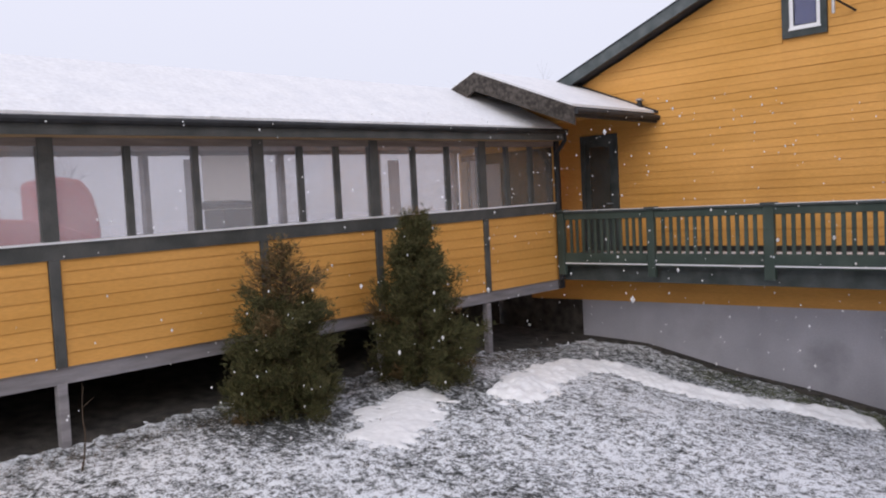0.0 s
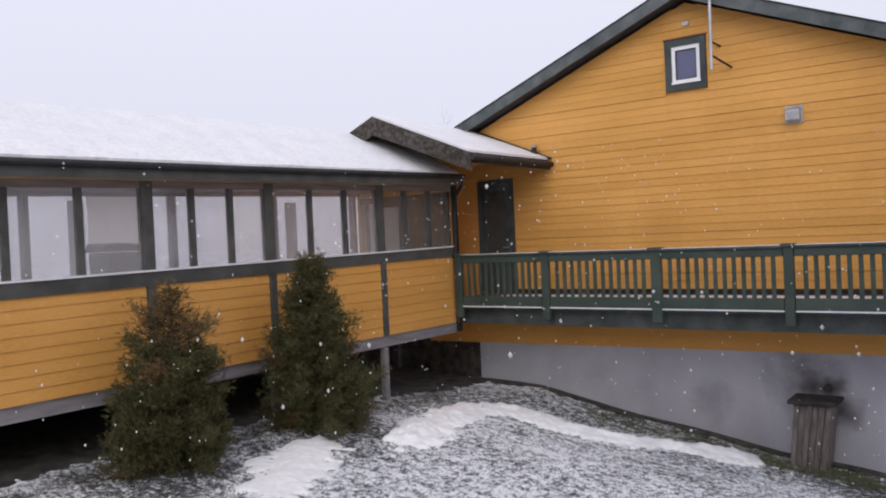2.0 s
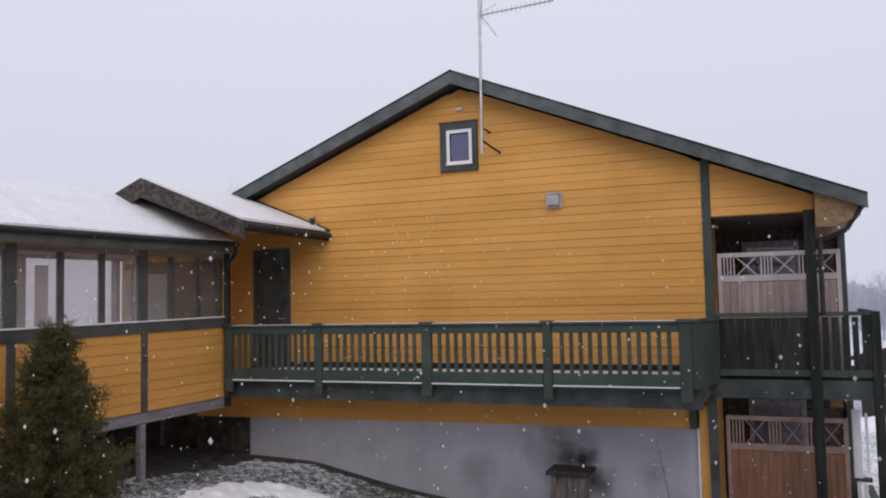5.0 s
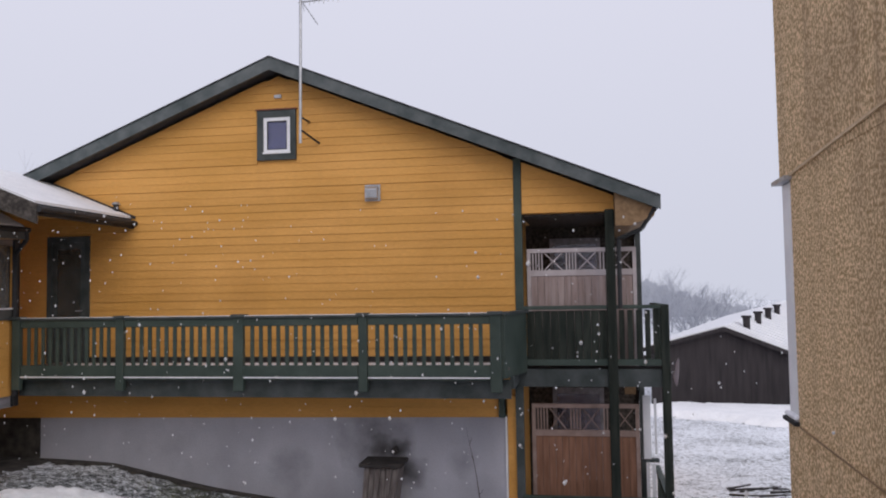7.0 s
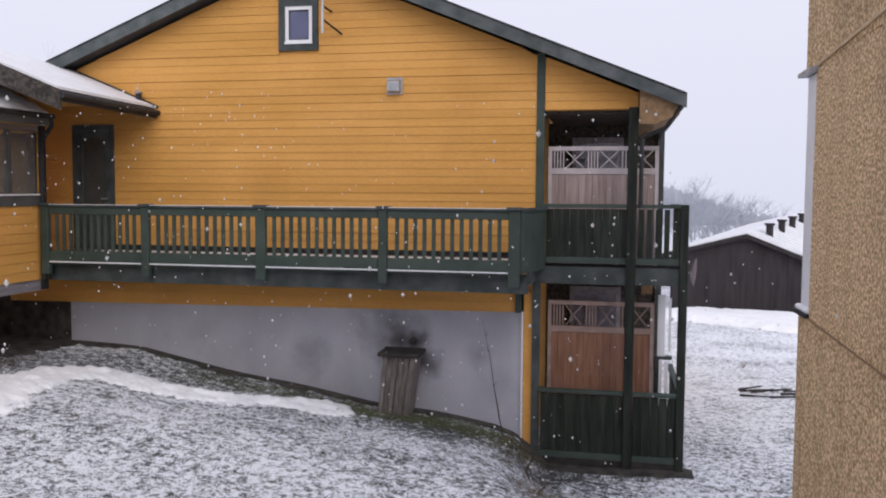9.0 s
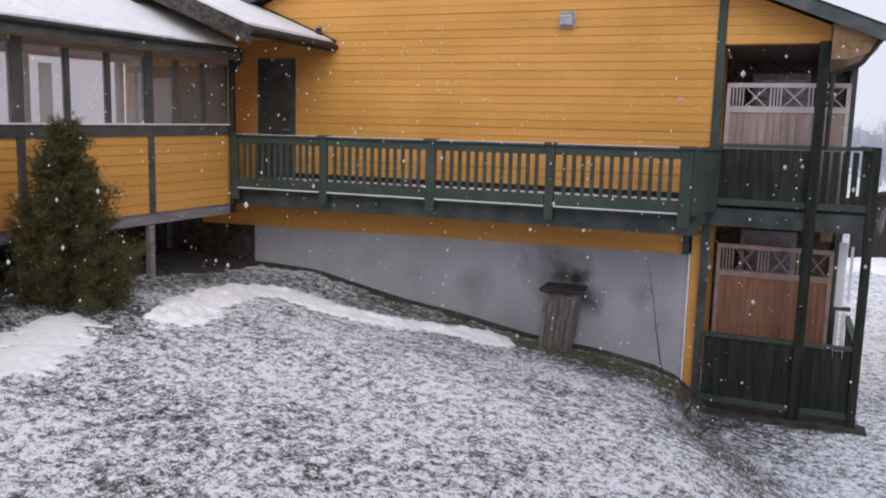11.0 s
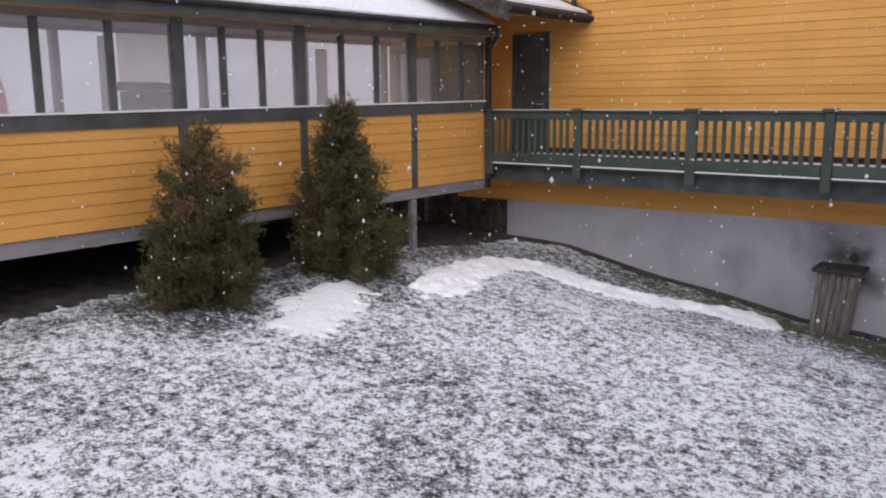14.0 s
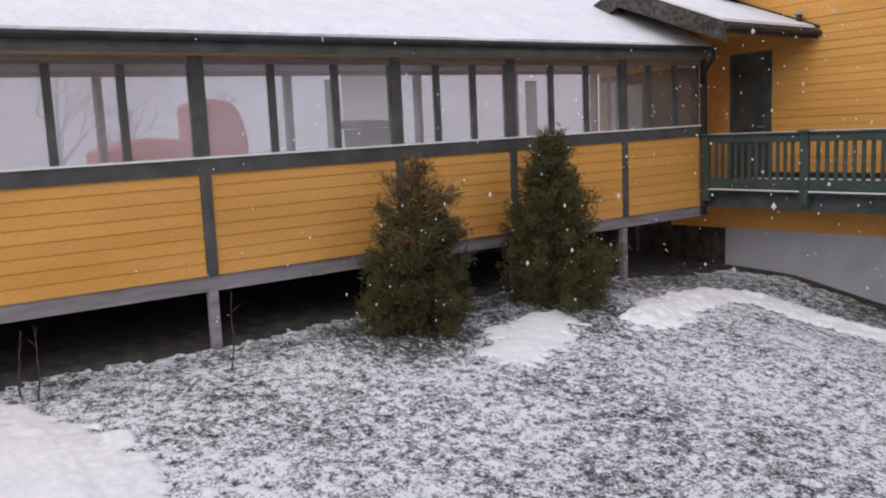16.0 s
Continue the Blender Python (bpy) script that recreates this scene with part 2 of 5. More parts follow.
GRASS = foliage_material("wet_winter_grass", ((0.07, 0.07, 0.064), (0.12, 0.12, 0.108), (0.2, 0.195, 0.175), (0.10, 0.092, 0.085)))


DEAD_GRASS = foliage_material("dead_brown_grass", ((0.06, 0.045, 0.03), (0.12, 0.09, 0.06), (0.22, 0.17, 0.12), (0.08, 0.07, 0.05)))
GREEN_GRASS = foliage_material("unfrozen_green_grass", ((0.06, 0.08, 0.03), (0.115, 0.14, 0.06), (0.19, 0.21, 0.105), (0.125, 0.115, 0.06)))


def glass_material(name, haze, haze_colour, gloss):
    """A thin pane: mostly clear, a little hazy with condensation, mirror-like by angle."""
    m = bpy.data.materials.new(name)
    m.use_nodes = True
    nt = m.node_tree
    nt.nodes.clear()
    out = nt.nodes.new("ShaderNodeOutputMaterial")
    clear = nt.nodes.new("ShaderNodeBsdfTransparent")
    clear.inputs[0].default_value = (0.95, 0.94, 0.945, 1)
    veil = nt.nodes.new("ShaderNodeBsdfDiffuse")
    veil.inputs[0].default_value = (*haze_colour, 1)
    mirror = nt.nodes.new("ShaderNodeBsdfGlossy")
    mirror.inputs["Roughness"].default_value = 0.06
    nz = nt.nodes.new("ShaderNodeTexNoise")
    nz.inputs["Scale"].default_value = 1.7
    rm = nt.nodes.new("ShaderNodeMapRange")
    rm.inputs["To Min"].default_value, rm.inputs["To Max"].default_value = haze * 0.5, haze * 1.5
    nt.links.new(nz.outputs[0], rm.inputs[0])
    m1 = nt.nodes.new("ShaderNodeMixShader")
    nt.links.new(rm.outputs[0], m1.inputs[0])
    nt.links.new(clear.outputs[0], m1.inputs[1])
    nt.links.new(veil.outputs[0], m1.inputs[2])
    lw = nt.nodes.new("ShaderNodeLayerWeight")
    lw.inputs["Blend"].default_value = 0.5
    fr = nt.nodes.new("ShaderNodeMath")
    fr.operation = "POWER"
    fr.inputs[1].default_value = 5.0
    nt.links.new(lw.outputs["Facing"], fr.inputs[0])
    fm = nt.nodes.new("ShaderNodeMath")
    fm.operation = "MULTIPLY_ADD"
    fm.inputs[1].default_value, fm.inputs[2].default_value = 0.95, 0.04 + gloss
    nt.links.new(fr.outputs[0], fm.inputs[0])
    m2 = nt.nodes.new("ShaderNodeMixShader")
    nt.links.new(fm.outputs[0], m2.inputs[0])
    nt.links.new(m1.outputs[0], m2.inputs[1])
    nt.links.new(mirror.outputs[0], m2.inputs[2])
    nt.links.new(m2.outputs[0], out.inputs[0])
    return m


GLASS = glass_material("misted_glass", 0.16, (0.80, 0.775, 0.79), 0.0)
CLEAR_GLASS = glass_material("clear_glass", 0.075, (0.66, 0.68, 0.66), 0.0)
REAR_GLASS = glass_material("steamed_rear_glass", 0.16, (0.78, 0.75, 0.76), 0.0)
WINDOW_DARK = glass_material("attic_glass", 0.12, (0.25, 0.27, 0.45), 0.0)
DOOR_GLASS = glass_material("door_glass", 0.10, (0.14, 0.17, 0.16), 0.0)


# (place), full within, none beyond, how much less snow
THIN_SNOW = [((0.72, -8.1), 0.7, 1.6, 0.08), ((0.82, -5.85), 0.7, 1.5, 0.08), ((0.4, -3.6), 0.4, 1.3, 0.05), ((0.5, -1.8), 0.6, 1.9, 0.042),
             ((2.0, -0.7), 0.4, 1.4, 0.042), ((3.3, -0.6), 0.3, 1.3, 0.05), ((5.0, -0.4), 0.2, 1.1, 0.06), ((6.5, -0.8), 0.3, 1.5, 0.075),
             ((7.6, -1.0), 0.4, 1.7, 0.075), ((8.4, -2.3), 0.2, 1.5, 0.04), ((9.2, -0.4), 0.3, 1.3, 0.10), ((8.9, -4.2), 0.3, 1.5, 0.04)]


def ground_material():
    """Thin snow caught in short grass: patchy at metre scale, tufted at hand scale."""
    m = bpy.data.materials.new("snowy_grass")
    m.use_nodes = True
    nt = m.node_tree
    b = nt.nodes["Principled BSDF"]
    co = nt.nodes.new("ShaderNodeTexCoord")

    def tex(scale, detail, rough=0.6):
        n = nt.nodes.new("ShaderNodeTexNoise")
        n.inputs["Scale"].default_value = scale
        n.inputs["Detail"].default_value = detail
        n.inputs["Roughness"].default_value = rough
        nt.links.new(co.outputs["Object"], n.inputs["Vector"])
        return n

    big, tuft, fine = tex(0.6, 4), tex(7.3, 7, 0.78), tex(45, 4)

    def math_node(op, a, c):
        n = nt.nodes.new("ShaderNodeMath")
        n.operation = op
        for s, v in zip(n.inputs, (a, c)):
            if isinstance(v, float):
                s.default_value = v
            else:
                nt.links.new(v, s)
        return n.outputs[0]

    mix = math_node("ADD", math_node("MULTIPLY", big.outputs[0], 0.26), math_node("MULTIPLY", tuft.outputs[0], 0.84))
    mix = math_node("ADD", mix, math_node("MULTIPLY", fine.outputs[0], 0.42))
    mix = math_node("ADD", math_node("MULTIPLY", mix, 0.9), 0.177)
    clumps = tex(19, 5, 0.7)
    mix = math_node("ADD", mix, math_node("MULTIPLY", math_node("SUBTRACT", clumps.outputs[0], 0.5), 0.5))
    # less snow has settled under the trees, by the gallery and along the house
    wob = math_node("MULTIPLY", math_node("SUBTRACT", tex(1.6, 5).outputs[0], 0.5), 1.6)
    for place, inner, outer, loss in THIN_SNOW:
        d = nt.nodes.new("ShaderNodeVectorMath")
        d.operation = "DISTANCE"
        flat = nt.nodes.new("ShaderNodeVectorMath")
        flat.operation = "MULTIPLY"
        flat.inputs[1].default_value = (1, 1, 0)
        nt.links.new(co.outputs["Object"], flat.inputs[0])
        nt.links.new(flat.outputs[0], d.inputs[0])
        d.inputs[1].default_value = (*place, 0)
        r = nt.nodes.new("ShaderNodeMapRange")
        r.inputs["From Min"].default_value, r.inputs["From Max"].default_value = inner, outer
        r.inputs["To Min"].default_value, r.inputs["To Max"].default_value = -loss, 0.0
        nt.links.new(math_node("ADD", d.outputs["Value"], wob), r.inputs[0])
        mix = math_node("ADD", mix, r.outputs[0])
    # more snow lies on the open field beyond the house
    sep = nt.nodes.new("ShaderNodeSeparateXYZ")
    nt.links.new(co.outputs["Object"], sep.inputs[0])
    field = nt.nodes.new("ShaderNodeMapRange")
    field.inputs["From Min"].default_value, field.inputs["From Max"].default_value = 0.5, 5.0
    field.inputs["To Min"].default_value, field.inputs["To Max"].default_value = 0.0, 0.028
    nt.links.new(sep.outputs[1], field.inputs[0])
    mix = math_node("ADD", mix, field.outputs[0])
    ramp = nt.nodes.new("ShaderNodeValToRGB")
    ramp.color_ramp.elements[0].position, ramp.color_ramp.elements[0].color = 0.752, (0.060, 0.063, 0.063, 1)
    ramp.color_ramp.elements[1].position, ramp.color_ramp.elements[1].color = 0.90, (0.915, 0.94, 0.99, 1)
    e = ramp.color_ramp.elements.new(0.815)
    e.color = (0.335, 0.35, 0.365, 1)
    e = ramp.color_ramp.elements.new(0.86)
    e.color = (0.635, 0.655, 0.70, 1)
    nt.links.new(mix, ramp.inputs[0])
    nt.links.new(ramp.outputs[0], b.inputs["Base Color"])
    b.inputs["Roughness"].default_value = 0.9
    b.inputs["Specular IOR Level"].default_value = 0.15
    bp = nt.nodes.new("ShaderNodeBump")
    bp.inputs["Strength"].default_value = 0.65
    bp.inputs["Distance"].default_value = 0.05
    nt.links.new(mix, bp.inputs["Height"])
    nt.links.new(bp.outputs[0], b.inputs["Normal"])
    return m


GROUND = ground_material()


# ---- small helpers ----
def box(bm, x0, x1, y0, y1, z0, z1):
    v = [bm.verts.new((x, y, z)) for x in (x0, x1) for y in (y0, y1) for z in (z0, z1)]
    for f in ((0, 1, 3, 2), (4, 6, 7, 5), (0, 4, 5, 1), (2, 3, 7, 6), (0, 2, 6, 4), (1, 5, 7, 3)):
        bm.faces.new([v[i] for i in f])
    return v


def prism(bm, pts, axis, a, c):
    """Extrude a polygon given in the two other axes between a and c along axis (0, 1 or 2)."""
    def put(p, h):
        q = list(p)
        q.insert(axis, h)
        return bm.verts.new(q)
    lo, hi = [put(p, a) for p in pts], [put(p, c) for p in pts]
    bm.faces.new(lo)
    bm.faces.new(hi[::-1])
    for i in range(len(pts)):
        j = (i + 1) % len(pts)
        bm.faces.new((lo[j], lo[i], hi[i], hi[j]))


def tube(bm, p, q, r0, r1=None, n=8):
    p, q = Vector(p), Vector(q)
    r1 = r0 if r1 is None else r1
    rot = (q - p).to_track_quat("Z", "Y").to_matrix()
    a = [bm.verts.new(p + rot @ Vector((math.cos(t) * r0, math.sin(t) * r0, 0))) for t in np.linspace(0, 2 * math.pi, n, False)]
    c = [bm.verts.new(q + rot @ Vector((math.cos(t) * r1, math.sin(t) * r1, 0))) for t in np.linspace(0, 2 * math.pi, n, False)]
    for i in range(n):
        bm.faces.new((a[i], a[(i + 1) % n], c[(i + 1) % n], c[i]))
    bm.faces.new(a[::-1])
    bm.faces.new(c)


def mesh_of(name, bm, mat, bevel=0.0):
    if bevel:
        bmesh.ops.bevel(bm, geom=bm.edges[:], offset=bevel, segments=1, affect="EDGES")
    bmesh.ops.recalc_face_normals(bm, faces=bm.faces[:])
    me = bpy.data.meshes.new(name)
    bm.to_mesh(me)
    bm.free()
    me.materials.append(mat)
    return me


def part(name, bm, mat, parent, label="", bevel=0.0):
    ob = new(name, mesh_of(name, bm, mat, bevel))
    ob.parent = parent
    if label:
        ob["label"] = label
    return ob


def box_part(name, dims, mat, parent, label="", bevel=0.0):
    bm = bmesh.new()
    box(bm, *dims)
    return part(name, bm, mat, parent, label, bevel)


def thing(name, label, category, group="", kind="", at=(0, 0, 0)):
    ob = new(name)
    ob.empty_display_size = 0.1
    ob.location = at
    return tagged(ob, label, category, group, kind)


def smooth(a, c, v):
    t = min(1.0, max(0.0, (v - a) / (c - a)))
    return t * t * (3 - 2 * t)


# ---- the lie of the land ----
def ground_z(x, y):
    base = float(np.interp(x, (-6, -0.4, 1.14, 2.84, 3.76, 5.5, 6.7, 7.7, 8.05, 8.6, 11, 30), (-0.1, -0.27, -0.38, -0.67, -0.82, -1.11, -1.25, -1.40, -1.52, -1.95, -1.95, -1.7)))
    lawn = 0.10 - 0.10 * max(x, -3)
    edge = 8.0 + 0.26 * max(0.0, -1.0 - y)
    lawn += (-1.95 - lawn) * smooth(edge - 0.7, edge + 2.4, x) * (1 - smooth(-9, -13, y) * 0.4)
    z = base + (lawn - base) * smooth(-0.2, -5.5, y)
    if y > 0:
        z += (-1.80 - 0.028 * min(y, 28) - z) * smooth(0, 6, y) * smooth(6, 9, x)
    far = max(abs(x), abs(y))
    z += 0.05 * noise.noise((x * 0.5, y * 0.5, 0)) * (1 if far < 40 else 0)
    return z


def build_ground():
    xs = np.concatenate([[-400, -150, -60, -30, -20, -14], np.arange(-10, -0.5, 0.25), np.arange(-0.5, 10.6, 0.05), np.arange(10.75, 22, 0.25), [23, 26, 30, 40, 60, 100, 200, 400]])
    ys = np.concatenate([[-400, -150, -60, -35, -25], np.arange(-20, -13, 0.25), np.arange(-13, -0.1, 0.05), np.arange(0, 6, 0.25), [7, 8, 10, 13, 17, 22, 30, 45, 70, 110, 200, 400]])
    def tussock(x, y):
        if not (-0.5 < x < 10.6 and -13 < y < -0.1):
            return 0.0
        return 0.020 * noise.noise((x * 6.5, y * 6.5, 1.7)) + 0.016 * noise.noise((x * 13, y * 13, 8.2)) - 0.006

    verts = [(x, y, ground_z(x, y) + tussock(x, y)) for y in ys for x in xs]
    n = len(xs)
    faces = [(j * n + i, j * n + i + 1, (j + 1) * n + i + 1, (j + 1) * n + i) for j in range(len(ys) - 1) for i in range(n - 1)]
    me = bpy.data.meshes.new("ground")
    me.from_pydata(verts, [], faces)
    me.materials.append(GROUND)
    for p in me.polygons:
        p.use_smooth = True
    return tagged(new("ground", me), "short wet grass lawn thinly dusted with fresh snow", "ground", kind="structure")


build_ground()


# ---- the gabled house ----
APEX_X, APEX_Z = 4.22, 6.67
RIGHT_SLOPE = (APEX_Z - 4.05) / (10.65 - APEX_X)
LEFT_SLOPE = (APEX_Z - 4.85) / (APEX_X + 0.32)
WALL_L, WALL_R = -1.6, 8.32


def roof_z(x):
    return APEX_Z - (RIGHT_SLOPE * (x - APEX_X) if x > APEX_X else LEFT_SLOPE * (APEX_X - x))


house = thing("yellow_house", "yellow weatherboarded gable house with green trim on grey foundation", "house")

# core walls behind the weatherboards
bm = bmesh.new()
prism(bm, [(WALL_L, 0.45), (8.0, 0.56), (8.0, 1.0), (WALL_R, 1.0), (WALL_R, roof_z(WALL_R) - 0.22), (APEX_X, APEX_Z - 0.22), (WALL_L, roof_z(WALL_L) - 0.22)], 1, 0.012, 0.2)
gable_wall = part("wall", bm, YELLOW, house)
bm = bmesh.new()
prism(bm, [(WALL_L, 0.445), (8.01, 0.552), (8.01, 0.569), (WALL_L, 0.569)], 1, -0.017, 0.011)
part("apron_board", bm, YELLOW, house, "yellow apron board tapering along the foundation")
bm = bmesh.new()
box(bm, 8.12, 8.32, 0.2, 10, -2.2, 4.75)
part("wall", bm, YELLOW, house)
bm = bmesh.new()
box(bm, WALL_L, WALL_L + 0.2, 0.2, 10, -1.0, 4.2)
part("wall", bm, YELLOW, house)
bm = bmesh.new()
prism(bm, [(WALL_L, -1), (10.4, -2.2), (10.4, 4.0), (APEX_X, APEX_Z - 0.3), (WALL_L, roof_z(WALL_L) - 0.3)], 1, 9.8, 10)
part("wall", bm, YELLOW, house)
# grey rendered foundation
bm = bmesh.new()
prism(bm, [(-0.35, -2.4), (8.14, -2.4), (8.14, 0.56), (-0.35, 0.47)], 1, 0.02, 0.3)
part("foundation", bm, RENDER_GREY, house, "grey cement rendered foundation with damp stains and painted shade by the box", 0.01)
# Added dark sheet: puts the shade under the passage into colour.
box_part("skirting", (-3.0, -0.36, 0.02, 0.3, -1.2, 1.0), SOIL, house, "dark sheet added for the shade under the passage")
box_part("trim", (8.115, 8.145, -0.012, 0.018, -2.0, 0.56), WHITE, house, "white corner bead")
# roof slabs, verge boards and snow-free dark covering
for side in (-1, 1):
    x_end = -2.2 if side < 0 else 10.65
    bm = bmesh.new()
    prism(bm, [(APEX_X, APEX_Z), (x_end, roof_z(x_end)), (x_end, roof_z(x_end) - 0.14), (APEX_X, APEX_Z - 0.14)], 1, -0.37, 10.3)
    part("roof", bm, ROOFING, house)
    bm = bmesh.new()
    prism(bm, [(APEX_X, APEX_Z + 0.01), (x_end, roof_z(x_end) + 0.01), (x_end, roof_z(x_end) - 0.20), (APEX_X, APEX_Z - 0.21)], 1, -0.41, -0.372)
    part("verge_board", bm, VERGE_PAINT, house, "dark green verge board")
    bm = bmesh.new()
    prism(bm, [(APEX_X, APEX_Z + 0.03), (x_end, roof_z(x_end) + 0.03), (x_end, roof_z(x_end) + 0.012), (APEX_X, APEX_Z + 0.012)], 1, -0.43, -0.30)
    part("verge_flashing", bm, BLACK_METAL, house)
# corner board at the loggia, gable infill over it
box_part("corner_board", (8.32, 8.45, -0.035, 0.1, 1.3, roof_z(8.4) - 0.16), GREEN, house, "green painted corner board", 0.006)
box_part("corner_board", (8.15, 8.29, 0.02, 0.1, -2.1, 0.9), YELLOW, house, "yellow corner board")
box_part("corner_board", (8.29, 8.42, -0.03, 0.06, -2.1, 1.1), GREEN_DARK, house)
bm = bmesh.new()
prism(bm, [(8.45, 3.88), (9.94, 3.88), (9.94, roof_z(9.94) - 0.2), (8.45, roof_z(8.45) - 0.2)], 1, 0.012, 0.12)
infill = part("wall", bm, YELLOW, house)
box_part("bracket", (8.012, 8.115, -0.06, 0.02, 0.55, 1.02), GREEN, house, "dark green bracket at the band's end", 0.006)
# Dark brown on ceiling and back wall stands in for the loggia's shade.
box_part("soffit", (8.45, 10.2, 0.12, 2.6, 3.84, 3.9), PORCH_BOARD, house, "boarded loggia ceiling, shade put into its dark brown")
box_part("wall", (8.32, 10.4, 2.6, 2.75, -2.2, 3.9), PORCH_BOARD, house, "boarded back wall of the loggia, shade put into its dark brown")
for z0 in (-1.0, 2.15):
    z1 = z0 + (1.75 if z0 < 0 else 1.47)
    sash = box_part("window", (8.78, 9.75, 2.55, 2.6, z0, z1), GREY_BEAM, house, "grey framed window in the loggia")
    box_part("pane", (8.86, 9.67, 2.538, 2.548, z0 + 0.08, z1 - 0.12), WINDOW_DARK, sash)
# Eave box in dull brown: the roof's shade is put into its colour.
bm = bmesh.new()
prism(bm, [(9.95, roof_z(9.95) - 0.15), (10.6, roof_z(10.6) - 0.15), (10.55, 3.76), (10.2, 3.62), (9.95, 3.62)], 1, -0.3, 3.0)
part("eave_box", bm, EAVE_WOOD, house, "boxed-in eave, browned for the shade under the roof")
bm = bmesh.new()
tube(bm, (10.58, -0.36, 3.93), (10.58, 9, 3.93), 0.06)
part("gutter", bm, BLACK_METAL, house)
bm = bmesh.new()
for p, q in (((10.56, -0.3, 3.88), (10.36, -0.24, 3.56)), ((10.36, -0.24, 3.56), (10.0, -0.15, 3.42)), ((10.0, -0.15, 3.42), (10.0, -0.15, 2.3))):
    tube(bm, p, q, 0.035)
part("downpipe", bm, BLACK_METAL, house)

# weatherboards of the gable
BOARD = 0.1395


def board_bm(x0, x1, xt0, xt1, z0, z1, out=0.0):
    """A lapped weatherboard: thick at its foot, thin at its head."""
    bm = bmesh.new()
    prof = ((x0, -0.015 - out, z0), (x1, -0.015 + out * 0.7, z0), (xt1, -0.007, z1), (xt0, -0.007, z1), (x0, 0.010, z0), (x1, 0.010, z0), (xt1, 0.010, z1), (xt0, 0.010, z1))
    v = [bm.verts.new(p) for p in prof]
    for f in ((0, 1, 2, 3), (4, 7, 6, 5), (0, 4, 5, 1), (3, 2, 6, 7), (0, 3, 7, 4), (1, 5, 6, 2)):
        bm.faces.new([v[i] for i in f])
    return bm


def gable_boards():
    lap = random.Random(12)
    z = 0.57
    while z < APEX_Z - 0.36:
        z1 = min(z + BOARD - 0.004, APEX_Z - 0.3)

        def left(h):
            return max(WALL_L, APEX_X - (APEX_Z - 0.2 - h) / LEFT_SLOPE)

        def right(h):
            return min(WALL_R, APEX_X + (APEX_Z - 0.2 - h) / RIGHT_SLOPE)
        spans = [(left(z), right(z), left(z1), right(z1))]
        if z < 0.9:
            spans = [(left(z), 8.01, left(z1), 8.01)]
        cut = None
        if 1.3 < z1 and z < 3.74:
            cut = (-0.21, 0.64)
        if z1 > 4.96 and z < 5.84:
            cut = (3.84, 4.57)
        if cut:
            a = spans[0]
            spans = [(a[0], cut[0], a[2], cut[0]), (cut[1], a[1], cut[1], a[3])]
        for s in spans:
            dz = lap.uniform(-0.004, 0.004)
            if s[1] - s[0] > 0.05 and s[3] > s[2]:
                ob = part("board", board_bm(*s[:2], *s[2:], z + dz, z1 + dz, lap.uniform(-0.0025, 0.0025)), YELLOW, gable_wall)
        z += BOARD
    z = 3.89
    while z < 4.75:
        z1 = min(z + BOARD - 0.004, 4.8)
        r0 = min(9.94, APEX_X + (APEX_Z - 0.2 - z) / RIGHT_SLOPE)
        r1 = min(9.94, APEX_X + (APEX_Z - 0.2 - z1) / RIGHT_SLOPE)
        if r1 > 8.47:
            part("board", board_bm(8.455, r0, 8.455, r1, z, z1), YELLOW, infill)
        z += BOARD


# attic window
win = thing("window_1", "small white attic window in a broad dark green surround", "window", kind="structure")
x0, x1, z0, z1 = 3.85, 4.56, 4.96, 5.84
bm = bmesh.new()
box(bm, x0, x1, -0.05, 0.0, z1 - 0.13, z1)
box(bm, x0, x1, -0.05, 0.0, z0, z0 + 0.12)
box(bm, x0, x0 + 0.12, -0.049, 0.0, z0 + 0.12, z1 - 0.13)
box(bm, x1 - 0.1, x1, -0.049, 0.0, z0 + 0.12, z1 - 0.13)
part("surround", bm, GREEN_DARK, win, "dark green flat surround")
bm = bmesh.new()
a, b, c, d = x0 + 0.12, x1 - 0.1, z0 + 0.12, z1 - 0.13
for dims in ((a, b, c, c + 0.06), (a, b, d - 0.06, d), (a, a + 0.06, c + 0.06, d - 0.06), (b - 0.06, b, c + 0.06, d - 0.06)):
    box(bm, dims[0], dims[1], -0.04, 0.0, dims[2], dims[3])
part("frame", bm, WHITE, win, "white painted frame")
box_part("pane", (a + 0.06, b - 0.06, -0.012, -0.006, c + 0.06, d - 0.06), WINDOW_DARK, win)
box_part("blind", (a + 0.06, b - 0.06, 0.0, 0.008, c + 0.06, d - 0.06), material("violet_blind", ((0.09, 0.10, 0.22), (0.13, 0.14, 0.28)), 2, 0.8, 0.1), win, "bluish blind behind the pane")
box_part("drip_cap", (x0 - 0.02, x1 + 0.02, -0.075, 0.0, z1 + 0.001, z1 + 0.022), material("rusty_flashing", ((0.16, 0.06, 0.035), (0.26, 0.10, 0.06)), 6, 0.7, 0.2), win, "rusty drip cap")
box_part("sill", (a - 0.01, b + 0.01, -0.07, -0.041, c - 0.012, c + 0.02), WHITE, win, "white window sill", 0.004)
bm = bmesh.new()
for dims in ((a + 0.06, b - 0.06, c + 0.06, c + 0.075), (a + 0.06, b - 0.06, d - 0.075, d - 0.06), (a + 0.06, a + 0.075, c + 0.075, d - 0.075), (b - 0.075, b - 0.06, c + 0.075, d - 0.075)):
    box(bm, dims[0], dims[1], -0.022, -0.013, dims[2], dims[3])
part("gasket", bm, BLACK_METAL, win, "dark glazing gasket")

